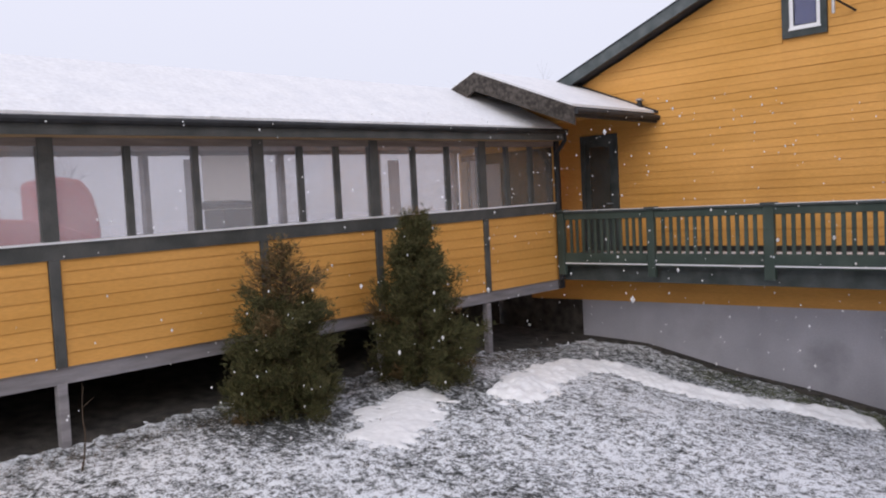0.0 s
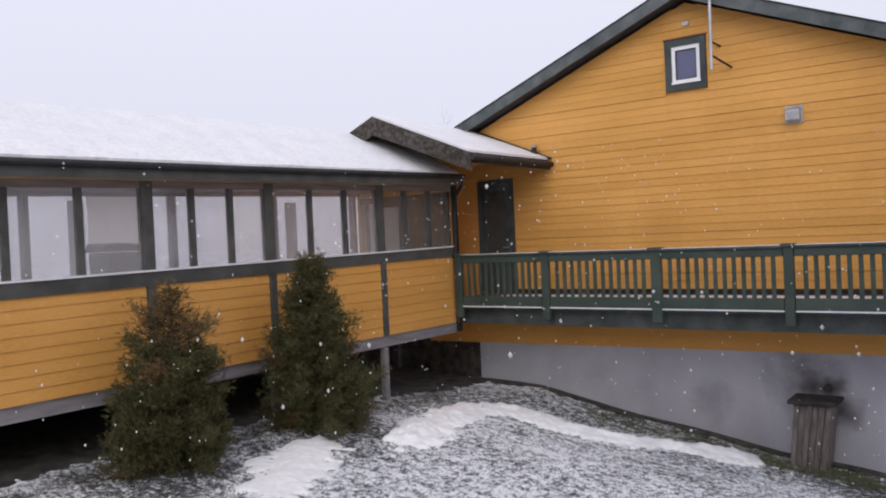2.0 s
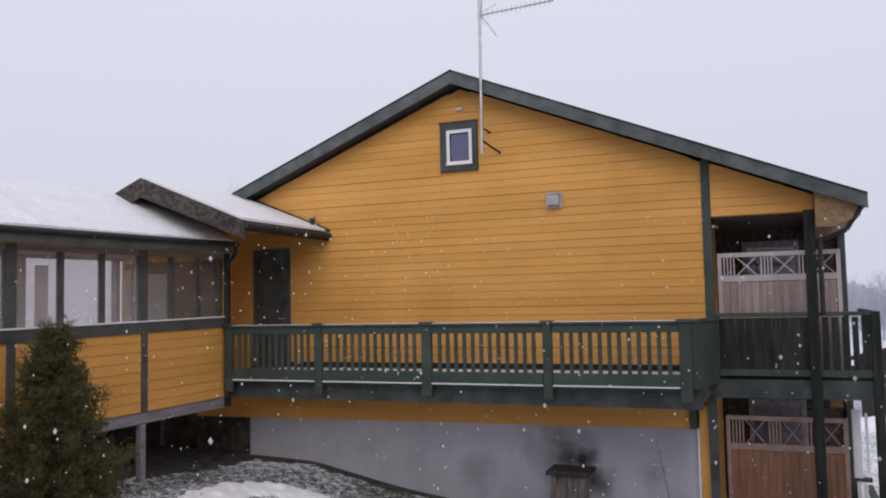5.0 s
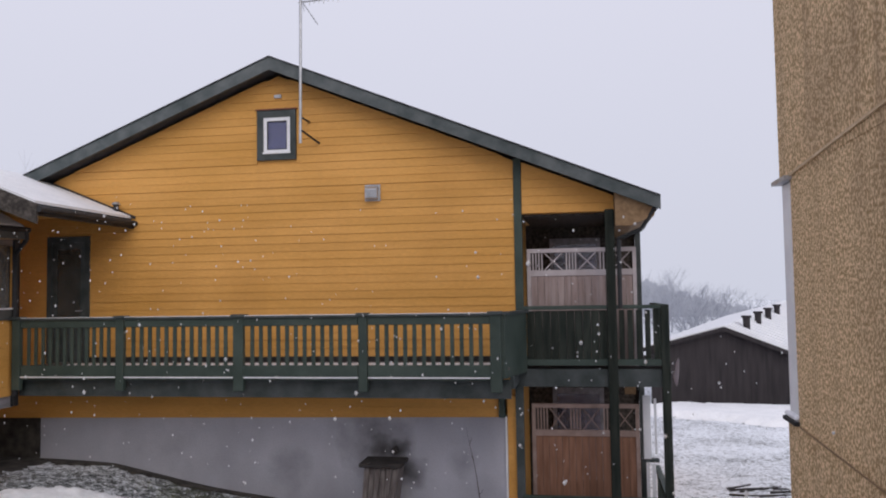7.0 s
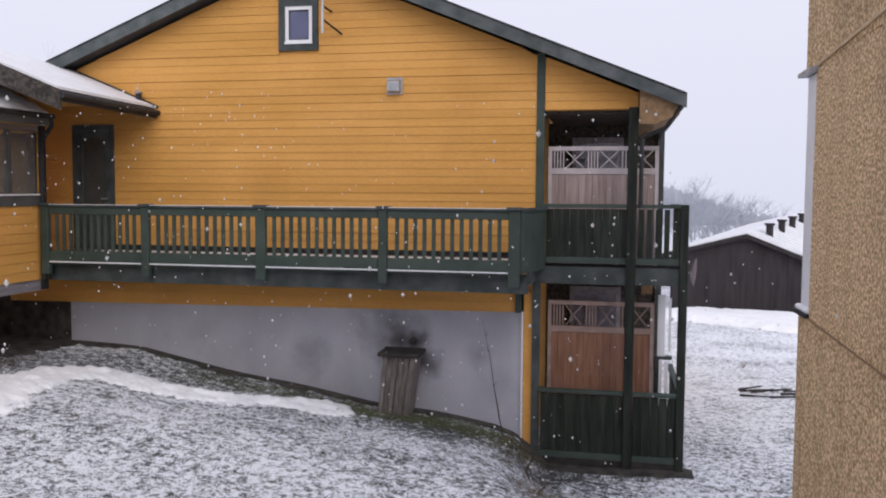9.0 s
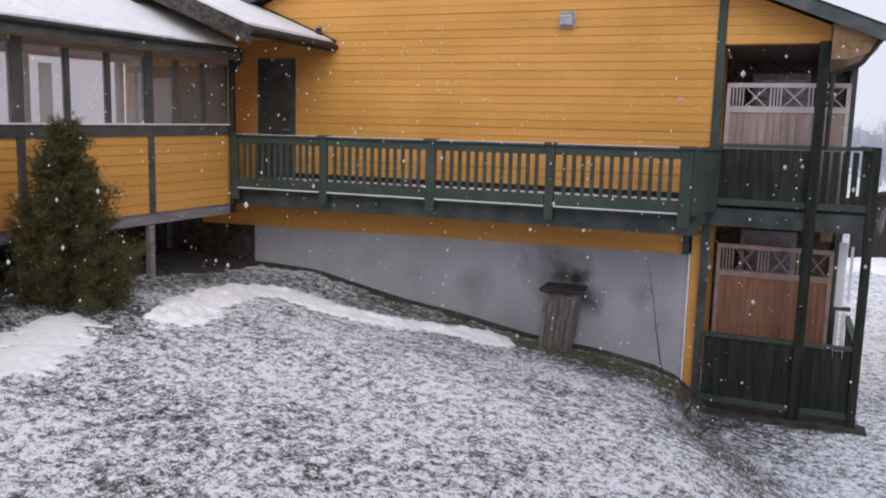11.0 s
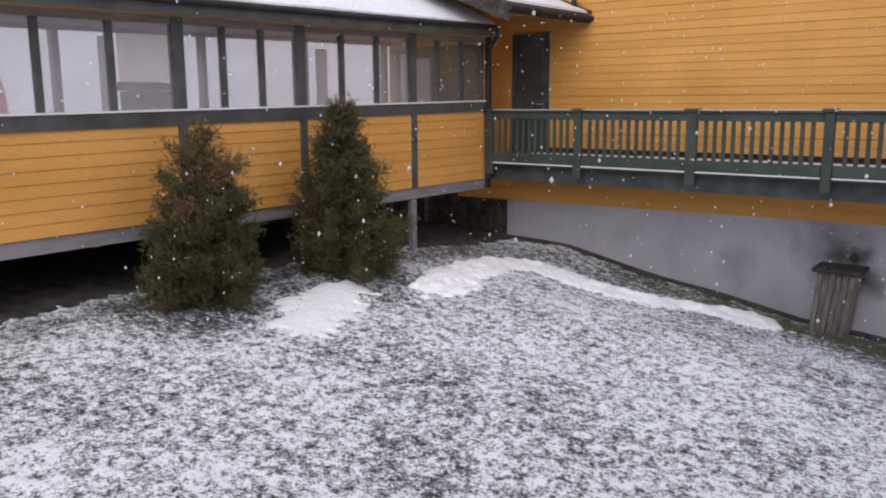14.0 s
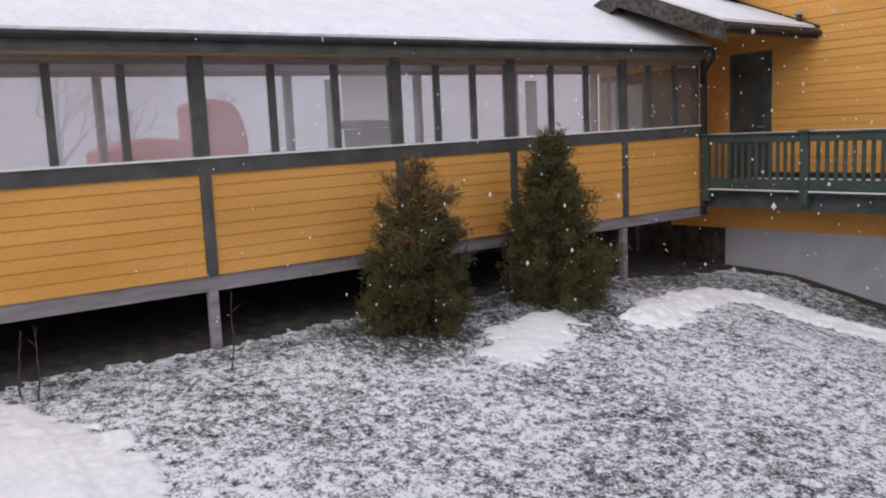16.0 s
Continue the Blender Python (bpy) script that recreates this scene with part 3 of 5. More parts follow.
# vent box and little vent
vent = thing("wall_vent", "grey sheet metal vent hood on the weatherboards", "vent")
bm = bmesh.new()
prism(bm, [(-0.03, 4.20), (-0.16, 4.22), (-0.16, 4.38), (-0.03, 4.44)], 0, 5.82, 6.03)
part("hood", bm, GALV, vent, bevel=0.006)
box_part("flange", (5.79, 6.06, -0.034, -0.022, 4.18, 4.46), GALV, vent)
for k in range(3):
    box_part("louvre", (5.84, 6.01, -0.172, -0.161, 4.245 + k * 0.045, 4.262 + k * 0.045), GALV, vent)
gv = thing("gable_vent", "tiny grey vent plate under the ridge", "vent")
box_part("plate", (4.17, 4.30, -0.055, -0.02, 6.05, 6.11), GALV, gv, bevel=0.004)

# door onto the deck
door = thing("door_1", "dark green glazed entrance door under the porch roof", "door", kind="structure")
box_part("jamb", (-0.21, -0.12, -0.04, 0.02, 1.34, 3.73), GREEN_DARK, door)
box_part("jamb", (0.55, 0.64, -0.04, 0.02, 1.34, 3.73), GREEN_DARK, door)
box_part("head", (-0.12, 0.55, -0.04, 0.02, 3.62, 3.73), GREEN_DARK, door)
bm = bmesh.new()
box(bm, -0.12, 0.55, -0.012, 0.018, 1.36, 2.2)
box(bm, -0.12, -0.02, -0.012, 0.018, 2.2, 3.62)
box(bm, 0.45, 0.55, -0.012, 0.018, 2.2, 3.62)
box(bm, -0.02, 0.45, -0.012, 0.018, 3.5, 3.62)
part("leaf", bm, GREEN_DARK, door)
box_part("pane", (-0.02, 0.45, -0.004, 0.002, 2.2, 3.5), DOOR_GLASS, door)
box_part("backing", (-0.02, 0.45, 0.004, 0.010, 2.2, 3.5), GREEN_DARK, door)
bm = bmesh.new()
tube(bm, (0.49, -0.06, 2.38), (0.38, -0.06, 2.38), 0.011)
tube(bm, (0.49, -0.06, 2.38), (0.49, -0.012, 2.38), 0.011)
part("handle", bm, GALV, door)

# mast with aerial
mast = thing("tv_aerial", "tall grey mast with a toothed television aerial", "aerial")
bm = bmesh.new()
tube(bm, (4.80, -0.47, 5.15), (4.83, -0.47, 9.4), 0.026)
part("pole", bm, GALV, mast)
bm = bmesh.new()
tube(bm, (4.80, -0.47, 5.38), (4.98, -0.02, 5.22), 0.018)
part("bracket", bm, BLACK_METAL, mast)
bm = bmesh.new()
tube(bm, (4.80, -0.47, 5.60), (4.80, -0.02, 5.60), 0.018)
part("bracket", bm, BLACK_METAL, mast)
bm = bmesh.new()
tube(bm, (4.78, -0.47, 7.56), (6.10, -0.36, 7.66), 0.014)
part("boom", bm, GALV, mast)
for i in range(14):
    bm = bmesh.new()
    x = 4.97 + i * 0.082
    z = 7.56 + (x - 4.78) * 0.075
    tube(bm, (x, -0.46 + i * 0.007, z - 0.05 - 0.02 * (i % 3 == 0)), (x, -0.46 + i * 0.007, z + 0.06), 0.007, n=5)
    part("element", bm, GALV, mast)
bm = bmesh.new()
for a in (-0.35, 0.35):
    tube(bm, (4.85, -0.47, 7.6), (5.0, -0.47 + a, 7.85), 0.007, n=5)
    tube(bm, (4.85, -0.47, 7.56), (5.0, -0.47 + a, 7.28), 0.007, n=5)
part("reflector", bm, GALV, mast)

# ---- the deck and its railing ----
deck = thing("deck", "raised timber deck with dark green edge boards", "deck")
DZ = 1.46
for i in range(8):
    box_part("plank", (0.02, 8.3, -1.12 + i * 0.139, -1.12 + i * 0.139 + 0.132, DZ - 0.04, DZ), DECKING, deck)
box_part("edge_board", (0.02, 8.32, -1.06, -1.0, 0.98, 1.265), GREEN_DARK, deck, "dark green edge board")
box_part("ledge", (0.02, 8.2, -1.25, -1.0, 1.27, 1.305), GREEN, deck)
for i in range(9):
    box_part("joist", (0.3 + i, 0.36 + i, -0.995, 0.0, 1.12, 1.31), GREEN_DARK, deck)
sn = bmesh.new()
box(sn, 0.7, 8.2, -1.10, -0.45, DZ + 0.002, DZ + 0.016)
tagged(part("snow_on_deck", sn, SNOW, None), "thin fresh snow lying on the deck boards", "snow", kind="stuff")

box_part("skirting", (0.66, 8.3, -0.045, -0.019, DZ + 0.002, 1.55), DARK_WOOD, house, "dark skirting board along the deck")
POSTS = (0.13, 2.0, 4.04, 6.07, 8.12)
rail = thing("deck_railing", "dark green painted timber railing with upright slats", "railing")
for i, x in enumerate(POSTS):
    w = 0.085 if i in (2, 4) else 0.07
    bm = bmesh.new()
    box(bm, x - w, x + w, -1.30, -1.20, 1.10, 2.26)
    p = part("post", bm, GREEN, rail, bevel=0.008)
    box_part("cap", (x - w - 0.03, x + w + 0.03, -1.33, -1.15, 2.26, 2.31), GREEN_DARK, rail, bevel=0.008)
for i in range(4):
    a, b = POSTS[i] + 0.08, POSTS[i + 1] - 0.08
    box_part("top_rail", (a, b, -1.285, -1.215, 2.12, 2.245), GREEN, rail, bevel=0.006)
    box_part("hand_rail", (a - 0.02, b + 0.02, -1.32, -1.18, 2.246, 2.282), GREEN_DARK, rail, bevel=0.006)
    box_part("bottom_rail", (a, b, -1.285, -1.215, 1.33, 1.505), GREEN, rail, bevel=0.006)
    bm = bmesh.new()
    box(bm, a, b, -1.29, -1.205, 1.305, 1.326)
    tagged(part("snow_on_ledge", bm, SNOW, None), "thin line of snow on the railing ledge", "snow", kind="stuff")
    bm = bmesh.new()
    box(bm, a, b, -1.31, -1.195, 2.284, 2.292)
    tagged(part("snow_on_handrail", bm, SNOW, None), "thin crust of snow along the handrail", "snow", kind="stuff")
    n = 12
    pitch = (b - a) / (n + 1)
    for k in range(n):
        x = a + (k + 1) * pitch
        box_part("slat", (x - pitch * 0.21, x + pitch * 0.21, -1.262, -1.238, 1.505, 2.12), GREEN, rail)
# the return towards the house
RX0, RX1, RY1 = 8.2, 8.44, -0.12
bm = bmesh.new()
prism(bm, [(RX0, -1.24), (RX0 + 0.06, -1.24), (RX1 + 0.06, RY1), (RX1, RY1)], 2, 1.30, 2.26)
part("return_panel", bm, GREEN, rail, "boarded green return panel")
bm = bmesh.new()
prism(bm, [(RX0 - 0.03, -1.26), (RX0 + 0.1, -1.26), (RX1 + 0.1, RY1), (RX1 - 0.03, RY1)], 2, 2.26, 2.30)
part("hand_rail", bm, GREEN_DARK, rail)

# ---- the loggia on the house's end, two storeys ----
log = thing("loggia", "two-storey green timber loggia with boarded parapets", "balcony")
box_part("floor", (8.32, 10.72, 0.0, 2.6, 1.2, 1.36), DARK_WOOD, log)
box_part("floor", (8.32, 10.72, 0.0, 2.6, -2.1, -1.86), DARK_WOOD, log)
box_part("beam", (8.30, 10.76, -0.10, 0.0, 1.06, 1.34), GREEN_DARK, log)
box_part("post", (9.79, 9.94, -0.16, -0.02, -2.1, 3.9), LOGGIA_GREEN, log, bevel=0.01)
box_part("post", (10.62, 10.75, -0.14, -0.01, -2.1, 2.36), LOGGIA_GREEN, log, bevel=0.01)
box_part("post", (10.40, 10.50, 2.45, 2.58, -2.1, 3.8), GREEN_DARK, log, bevel=0.01)
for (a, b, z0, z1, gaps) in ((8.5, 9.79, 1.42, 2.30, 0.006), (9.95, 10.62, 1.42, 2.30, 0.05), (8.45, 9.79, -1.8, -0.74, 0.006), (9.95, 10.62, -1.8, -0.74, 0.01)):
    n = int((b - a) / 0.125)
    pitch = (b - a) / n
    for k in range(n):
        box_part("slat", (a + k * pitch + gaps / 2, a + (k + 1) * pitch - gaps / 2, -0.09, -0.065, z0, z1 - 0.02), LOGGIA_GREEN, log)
    box_part("hand_rail", (a - 0.06, b + 0.02, -0.13, -0.03, z1, z1 + 0.06), GREEN, log, bevel=0.006)
    box_part("bottom_rail", (a - 0.04, b, -0.115, -0.09, z0 - 0.02, z0 + 0.08), GREEN, log)
for z0, z1 in ((1.42, 2.30), (-1.8, -0.74)):
    for k in range(10):
        y = 0.1 + k * 0.24
        box_part("slat", (10.68, 10.705, y, y + 0.1, z0, z1), GREEN, log)
    box_part("hand_rail", (10.64, 10.74, 0.0, 2.5, z1, z1 + 0.06), GREEN, log)
box_part("shelf_panel", (10.13, 10.33, 2.28, 2.33, 0.66, 1.0), EAVE_WOOD, log, "brown boarded corner of the loggia")
box_part("wall_base", (8.40, 10.75, -0.11, -0.02, -2.2, -1.82), DARK_WOOD, log)


def screen(name, x0, x1, y, z0, z1, z_lat, mat, rail_mat, label):
    """A boarded privacy screen with a crossed lattice band along its top."""
    t = thing(name, label, "screen", "loggia screens")
    box_part("top_rail", (x0, x1, y - 0.03, y + 0.03, z1 - 0.07, z1), rail_mat, t, bevel=0.005)
    box_part("mid_rail", (x0, x1, y - 0.03, y + 0.03, z_lat - 0.05, z_lat + 0.05), rail_mat, t, bevel=0.005)
    for x in (x0, x1 - 0.06):
        box_part("stile", (x, x + 0.06, y - 0.031, y + 0.031, z0, z1 - 0.07), rail_mat, t)
    n = int((x1 - x0 - 0.12) / 0.105)
    p = (x1 - x0 - 0.12) / n
    for k in range(n):
        box_part("board", (x0 + 0.06 + k * p + 0.003, x0 + 0.06 + (k + 1) * p - 0.003, y - 0.012, y + 0.012, z0, z_lat - 0.05), mat, t)
    lo, hi = z_lat + 0.05, z1 - 0.07
    cells = 3
    cw = (x1 - x0 - 0.12) / cells
    for c in range(cells):
        cx = x0 + 0.06 + c * cw
        for k in range(4):
            bx = cx + 0.03 + k * 0.05
            box_part("bar", (bx, bx + 0.02, y - 0.01, y + 0.01, lo, hi), rail_mat, t)
        for s in (0, 1):
            bm = bmesh.new()
            a, b = cx + 0.23, cx + cw - 0.03
            za, zb = (lo, hi) if s else (hi, lo)
            prism(bm, [(a, za - 0.012), (a, za + 0.012), (b, zb + 0.012), (b, zb - 0.012)], 1, y - 0.008 - 0.01 * s, y + 0.002 - 0.01 * s)
            part("cross", bm, rail_mat, t)
    return t


screen("privacy_screen", 8.50, 10.29, 0.3, 1.36, 3.31, 2.90, PALE_WOOD, LATTICE, "silvered boarded screen with crossed lattice top")
screen("privacy_screen", 8.53, 10.27, 0.3, -1.86, 0.74, 0.26, RED_WOOD, BROWNED_LATTICE, "reddish boarded screen with crossed lattice top")
shelf = thing("stored_boards", "white painted boards stood on end in the loggia", "boards")
box_part("board", (10.34, 10.46, 0.45, 0.48, -0.17, 0.86), WHITE, shelf)
box_part("board", (10.37, 10.42, 0.42, 0.45, -1.0, -0.2), WHITE, shelf)
box_part("board", (10.46, 10.52, 0.42, 0.45, -1.05, -0.25), WHITE, shelf)
box_part("board", (10.52, 10.56, 0.5, 0.53, -0.1, 0.8), WHITE, shelf)
box_part("board", (10.30, 10.58, 0.42, 0.56, -1.86, -1.02), GREEN_DARK, shelf)
box_part("board", (10.30, 10.58, 0.42, 0.56, -0.22, -0.17), GREEN_DARK, shelf)

dish = thing("satellite_dish", "pale round satellite dish fixed to the loggia post", "dish")
bm = bmesh.new()
rings = []
for r, off in ((0.015, 0.0), (0.09, 0.006), (0.16, 0.02), (0.215, 0.045), (0.222, 0.052)):
    rings.append([bm.verts.new((10.82 + off + 0.02 * math.sin(t), 0.06 + r * math.cos(t), 1.28 + r * math.sin(t))) for t in np.linspace(0, 2 * math.pi, 24, False)])
for p, q in zip(rings[:-1], rings[1:]):
    for k in range(24):
        bm.faces.new((p[k], p[(k + 1) % 24], q[(k + 1) % 24], q[k]))
bm.faces.new(rings[0])
bmesh.ops.solidify(bm, geom=bm.faces[:], thickness=0.006)
part("reflector", bm, LATTICE, dish)
bm = bmesh.new()
tube(bm, (10.74, -0.05, 1.28), (10.825, 0.06, 1.28), 0.016)
part("bracket", bm, GALV, dish)

# ---- porch roof over the deck's inner end ----
porch = thing("porch_roof", "small gabled porch roof with dark boards and snow", "roof")
PX, PZ, PE = -0.62, 4.85, 1.5
for s in (1, -1):
    xe = PE if s > 0 else 2 * PX - PE
    ze = 4.0
    bm = bmesh.new()
    prism(bm, [(PX, PZ - 0.02), (xe, ze - 0.02), (xe, ze - 0.12), (PX, PZ - 0.12)], 1, -2.64, 0.0)
    part("slab", bm, ROOFING, porch)
    bm = bmesh.new()
    prism(bm, [(PX, PZ + 0.01), (xe, ze + 0.01), (xe, ze - 0.29), (PX, PZ - 0.32)], 1, -2.69, -2.645)
    part("verge_board", bm, PORCH_BOARD, porch)
    bm = bmesh.new()
    xs = xe - 0.05 * s
    prism(bm, [(PX, PZ + 0.05), (xs, ze + 0.02 + 0.045), (xs, ze + 0.02), (PX, PZ)], 1, -2.66, -0.01)
    tagged(part("roof_snow", bm, SNOW, None), "smooth fresh snow on the porch roof", "snow", kind="stuff")
box_part("eave_board", (1.44, 1.50, -2.64, 0.0, 3.84, 3.97), BLACK_METAL, porch)
bm = bmesh.new()
tube(bm, (1.53, -2.68, 3.93), (1.53, -0.02, 3.93), 0.05)
part("gutter", bm, BLACK_METAL, porch)
bm = bmesh.new()
prism(bm, [(PX - 2, 3.95), (1.42, 3.95), (1.42, 4.0), (PX, 4.7), (PX - 2, 4.0)], 1, -1.2, -1.12)
part("gable_boarding", bm, YELLOW, porch)
bm = bmesh.new()
prism(bm, [(PX + 0.1, PZ + 0.045), (PE + 0.03, 4.06), (PE + 0.03, 4.01), (PX + 0.1, PZ - 0.02)], 1, -0.05, -0.02)
part("flashing", bm, BLACK_METAL, porch)
cap = thing("roof_cowl", "small dark cowl on the porch roof's edge", "cowl")
bm = bmesh.new()
tube(bm, (1.22, -0.14, 4.1), (1.22, -0.14, 4.26), 0.05)
part("pipe", bm, BLACK_METAL, cap)
bm = bmesh.new()
tube(bm, (1.22, -0.14, 4.27), (1.22, -0.14, 4.31), 0.085, 0.05)
part("hood", bm, GALV, cap)


# ---- the glazed gallery ----
GY0, GY1 = -16.5, -1.15
GW = -2.5


def eave_z(y):
    return 3.78 + 0.0135 * (y + 1.6)


gal = thing("glazed_gallery", "long yellow glazed passage on posts with green framing", "gallery")
MAIN = (-15.9, -13.15, -10.45, -7.76, -5.74, -3.28, -1.22)
MULL = (-15.0, -14.1, -12.02, -11.28, -9.53, -8.66, -7.07, -6.43, -4.9, -4.13, -2.6, -1.92)
Z_BOT, Z_SILL, Z_GLASS, Z_HEAD = 0.98, 2.18, 2.37, 3.42
box_part("floor", (GW, -0.03, GY0, GY1, 1.02, 1.16), DARK_WOOD, gal)
box_part("wall", (-0.08, -0.012, GY0, GY1, Z_BOT, Z_SILL), YELLOW_Y, gal)
front = gal.children[-1]
box_part("edge_beam", (-0.09, -0.02, GY0, GY1, 0.79, Z_BOT - 0.004), GREY_BEAM, gal, "weathered grey edge beam")
box_part("rear_beam", (GW, GW + 0.1, GY0, GY1, 0.79, 1.02), GREY_BEAM, gal)
box_part("sill", (-0.1, 0.03, GY0, GY1, Z_SILL, Z_GLASS - 0.014), GALLERY_FRAME, gal, "dark green sill board")
box_part("sill_strip", (-0.06, 0.052, GY0, GY1, Z_GLASS - 0.014, Z_GLASS + 0.010), WHITE, gal, "white sill flashing")
box_part("header", (-0.1, -0.01, GY0, GY1, Z_HEAD, 3.55), BROWN_SOFFIT, gal, "brown boarded header")
box_part("end_wall", (GW, -0.012, GY1, GY1 + 0.06, 0.79, 3.6), YELLOW, gal)
box_part("end_board", (-0.02, 0.03, GY1 - 0.06, GY1 + 0.07, 0.8, 3.6), BLACK_METAL, gal, "dark corner board")
for y in MAIN[:-1]:
    box_part("post", (-0.1, 0.012, y - 0.085, y + 0.085, Z_GLASS, 3.55), GALLERY_FRAME, gal, bevel=0.006)
    box_part("batten", (-0.012, 0.035, y - 0.06, y + 0.06, Z_BOT - 0.002, Z_SILL), GALLERY_FRAME, gal, bevel=0.006)
    bm = bmesh.new()
    box(bm, -0.11, 0.0, y - 0.055, y + 0.055, -0.4, 0.79)
    part("stilt", bm, GREY_BEAM, gal, "grey timber stilt", 0.008)
    box_part("stilt", (GW, GW + 0.12, y - 0.06, y + 0.06, -0.6, 0.79), GREY_BEAM, gal)
    box_part("joist", (GW + 0.1, -0.09, y - 0.05, y + 0.05, 0.82, 1.02), DARK_WOOD, gal)
for y in MULL:
    box_part("mullion", (-0.08, 0.0, y - 0.04, y + 0.04, Z_GLASS, Z_HEAD), GALLERY_FRAME, gal, bevel=0.004)
edges = sorted(MAIN + MULL)
for a, b in zip(edges[:-1], edges[1:]):
    p = box_part("pane", (-0.045, -0.039, a + 0.04, b - 0.04, Z_GLASS, Z_HEAD), CLEAR_GLASS if a > -3.3 else GLASS, gal)
    p.visible_shadow = False
# rear side: low wall, wide windows, posts
box_part("rear_wall", (GW, GW + 0.08, GY0, GY1, 1.02, 2.05), INNER_WOOD, gal)
box_part("rear_header", (GW, GW + 0.08, GY0, GY1, 3.48, 3.6), GREY_BEAM, gal)
for y in (-15.2, -13.8, -12.4, -10.9, -9.5, -8.12, -5.69, -3.5, -1.35):
    box_part("rear_post", (GW - 0.02, GW + 0.12, y - 0.045, y + 0.045, 2.05, 3.48), GREY_BEAM, gal)
REAR = (GY0 + 0.05, -15.2, -13.8, -12.4, -10.9, -9.5, -8.12, -5.69, -3.5, -1.35)
for a, b in zip(REAR[:-1], REAR[1:]):
    p = box_part("rear_pane", (GW + 0.03, GW + 0.036, a + 0.045, b - 0.045, 2.05, 3.48), REAR_GLASS, gal, "steamed-up pane")
    p.visible_shadow = False
box_part("inner_end", (GW + 0.1, -0.1, GY1 - 0.03, GY1 - 0.004, 1.16, 3.5), PORCH_BOARD, gal, "brown boarded inner end wall")
box_part("inner_trim", (GW + 0.1, -2.24, GY1 - 0.05, GY1 - 0.032, 1.16, 3.3), TAN_STRIP, gal, "tan board beside the inner door")
box_part("inner_trim", (-2.12, -2.02, GY1 - 0.06, GY1 - 0.032, 1.16, 3.3), WHITE, gal, "white door post")
box_part("inner_door", (-1.82, -1.35, GY1 - 0.07, GY1 - 0.032, 1.16, 3.2), WHITE, gal, "white inner door")
# Added dark sheet: keeps bright snow behind from showing under the floor.
box_part("skirting", (GW - 0.03, GW + 0.0, GY0, GY1 + 1.1, -0.9, 1.0), SOIL, gal, "dark sheet added to close off the far underside")
bm = bmesh.new()
sheet = [[bm.verts.new((-2.35 + 0.006 * math.sin(k * 1.9 + j), -7.22 + 1.02 * k / 8, 2.2 + 1.27 * j / 12)) for k in range(9)] for j in range(13)]
for p, q in zip(sheet[:-1], sheet[1:]):
    for k in range(8):
        bm.faces.new((p[k], p[k + 1], q[k + 1], q[k]))
part("blind", bm, BLIND, gal, "lowered beige blind")
box_part("ceiling_panel", (GW, -0.1, GY0, GY1, 3.55, 3.6), PALE_WOOD, gal)
# roof
ROOF_E, ROOF_R, RIDGE_X = 0.42, -2.95, -1.27


def sloped(name, off0, off1, x_a, mat, parent, label="", wavy=False):
    """One slope of the gallery roof between two heights above its plane."""
    n = 240 if wavy else 20
    bm = bmesh.new()
    rows = []
    inward = -1 if x_a > RIDGE_X else 1
    for i in range(n + 1):
        y = GY0 + (GY1 - 0.35 - GY0) * i / n
        e = eave_z(y)
        r = e + 0.86
        w = 0.012 * noise.noise((y * 1.7, 3.1, 0)) if wavy else 0
        wx = 0.02 * noise.noise((y * 2.9, 7.7, 0)) + 0.016 * noise.noise((y * 11, 1.7, 0)) if wavy else 0
        ps = [(x_a + wx, y, e + off0), (x_a + wx * 1.5, y, e + off1 * 0.7 + w)]
        # tile courses still show as ripples in the thin snow near the eave
        for k in range(9 if wavy else 1):
            d = 0.08 + 0.075 * k
            ripple = (0.020 * (k % 2) * (0.6 + noise.noise((y * 2.3, k * 1.9, 5))) + 0.014 * noise.noise((y * 9, k * 2.7, 2))) * (1 - k / 9) if wavy else 0
            ps.append((x_a + inward * d, y, e + off1 + 0.03 + (0.86 - 0.03) * (d - 0.08) / abs(RIDGE_X - x_a) + w + ripple))
        ps += [(RIDGE_X, y, r + off1), (RIDGE_X, y, r + off0)]
        rows.append([bm.verts.new(p) for p in ps])
    m = len(rows[0])
    for p, q in zip(rows[:-1], rows[1:]):
        for k in range(m):
            bm.faces.new((p[k], p[(k + 1) % m], q[(k + 1) % m], q[k]))
    bm.faces.new(rows[0])
    bm.faces.new(rows[-1][::-1])
    return part(name, bm, mat, parent, label)


for xa in (ROOF_E, ROOF_R):
    sloped("roof", -0.1, -0.03, xa, ROOFING, gal)
    tagged(sloped("roof_snow", 0.0, 0.05, xa, SNOW, None, wavy=True), "smooth fresh snow covering the gallery roof", "snow", kind="stuff")
bm = bmesh.new()
ys = (GY0, GY1 - 0.35)
v = []
for y in ys:
    e = eave_z(y)
    v.append([bm.verts.new(p) for p in ((ROOF_E + 0.015, y, e - 0.03), (ROOF_E + 0.015, y, e - 0.2), (ROOF_E - 0.03, y, e - 0.2), (ROOF_E - 0.03, y, e - 0.03))])
for k in range(4):
    bm.faces.new((v[0][k], v[0][(k + 1) % 4], v[1][(k + 1) % 4], v[1][k]))
bm.faces.new(v[0])
bm.faces.new(v[1][::-1])
part("fascia", bm, GALLERY_FRAME, gal, "dark green eave fascia")
bm = bmesh.new()
tube(bm, (ROOF_E + 0.05, GY0, eave_z(GY0) - 0.05), (ROOF_E + 0.05, GY1 - 0.3, eave_z(GY1) - 0.05), 0.045)
part("gutter", bm, BLACK_METAL, gal)
bm = bmesh.new()
v = []
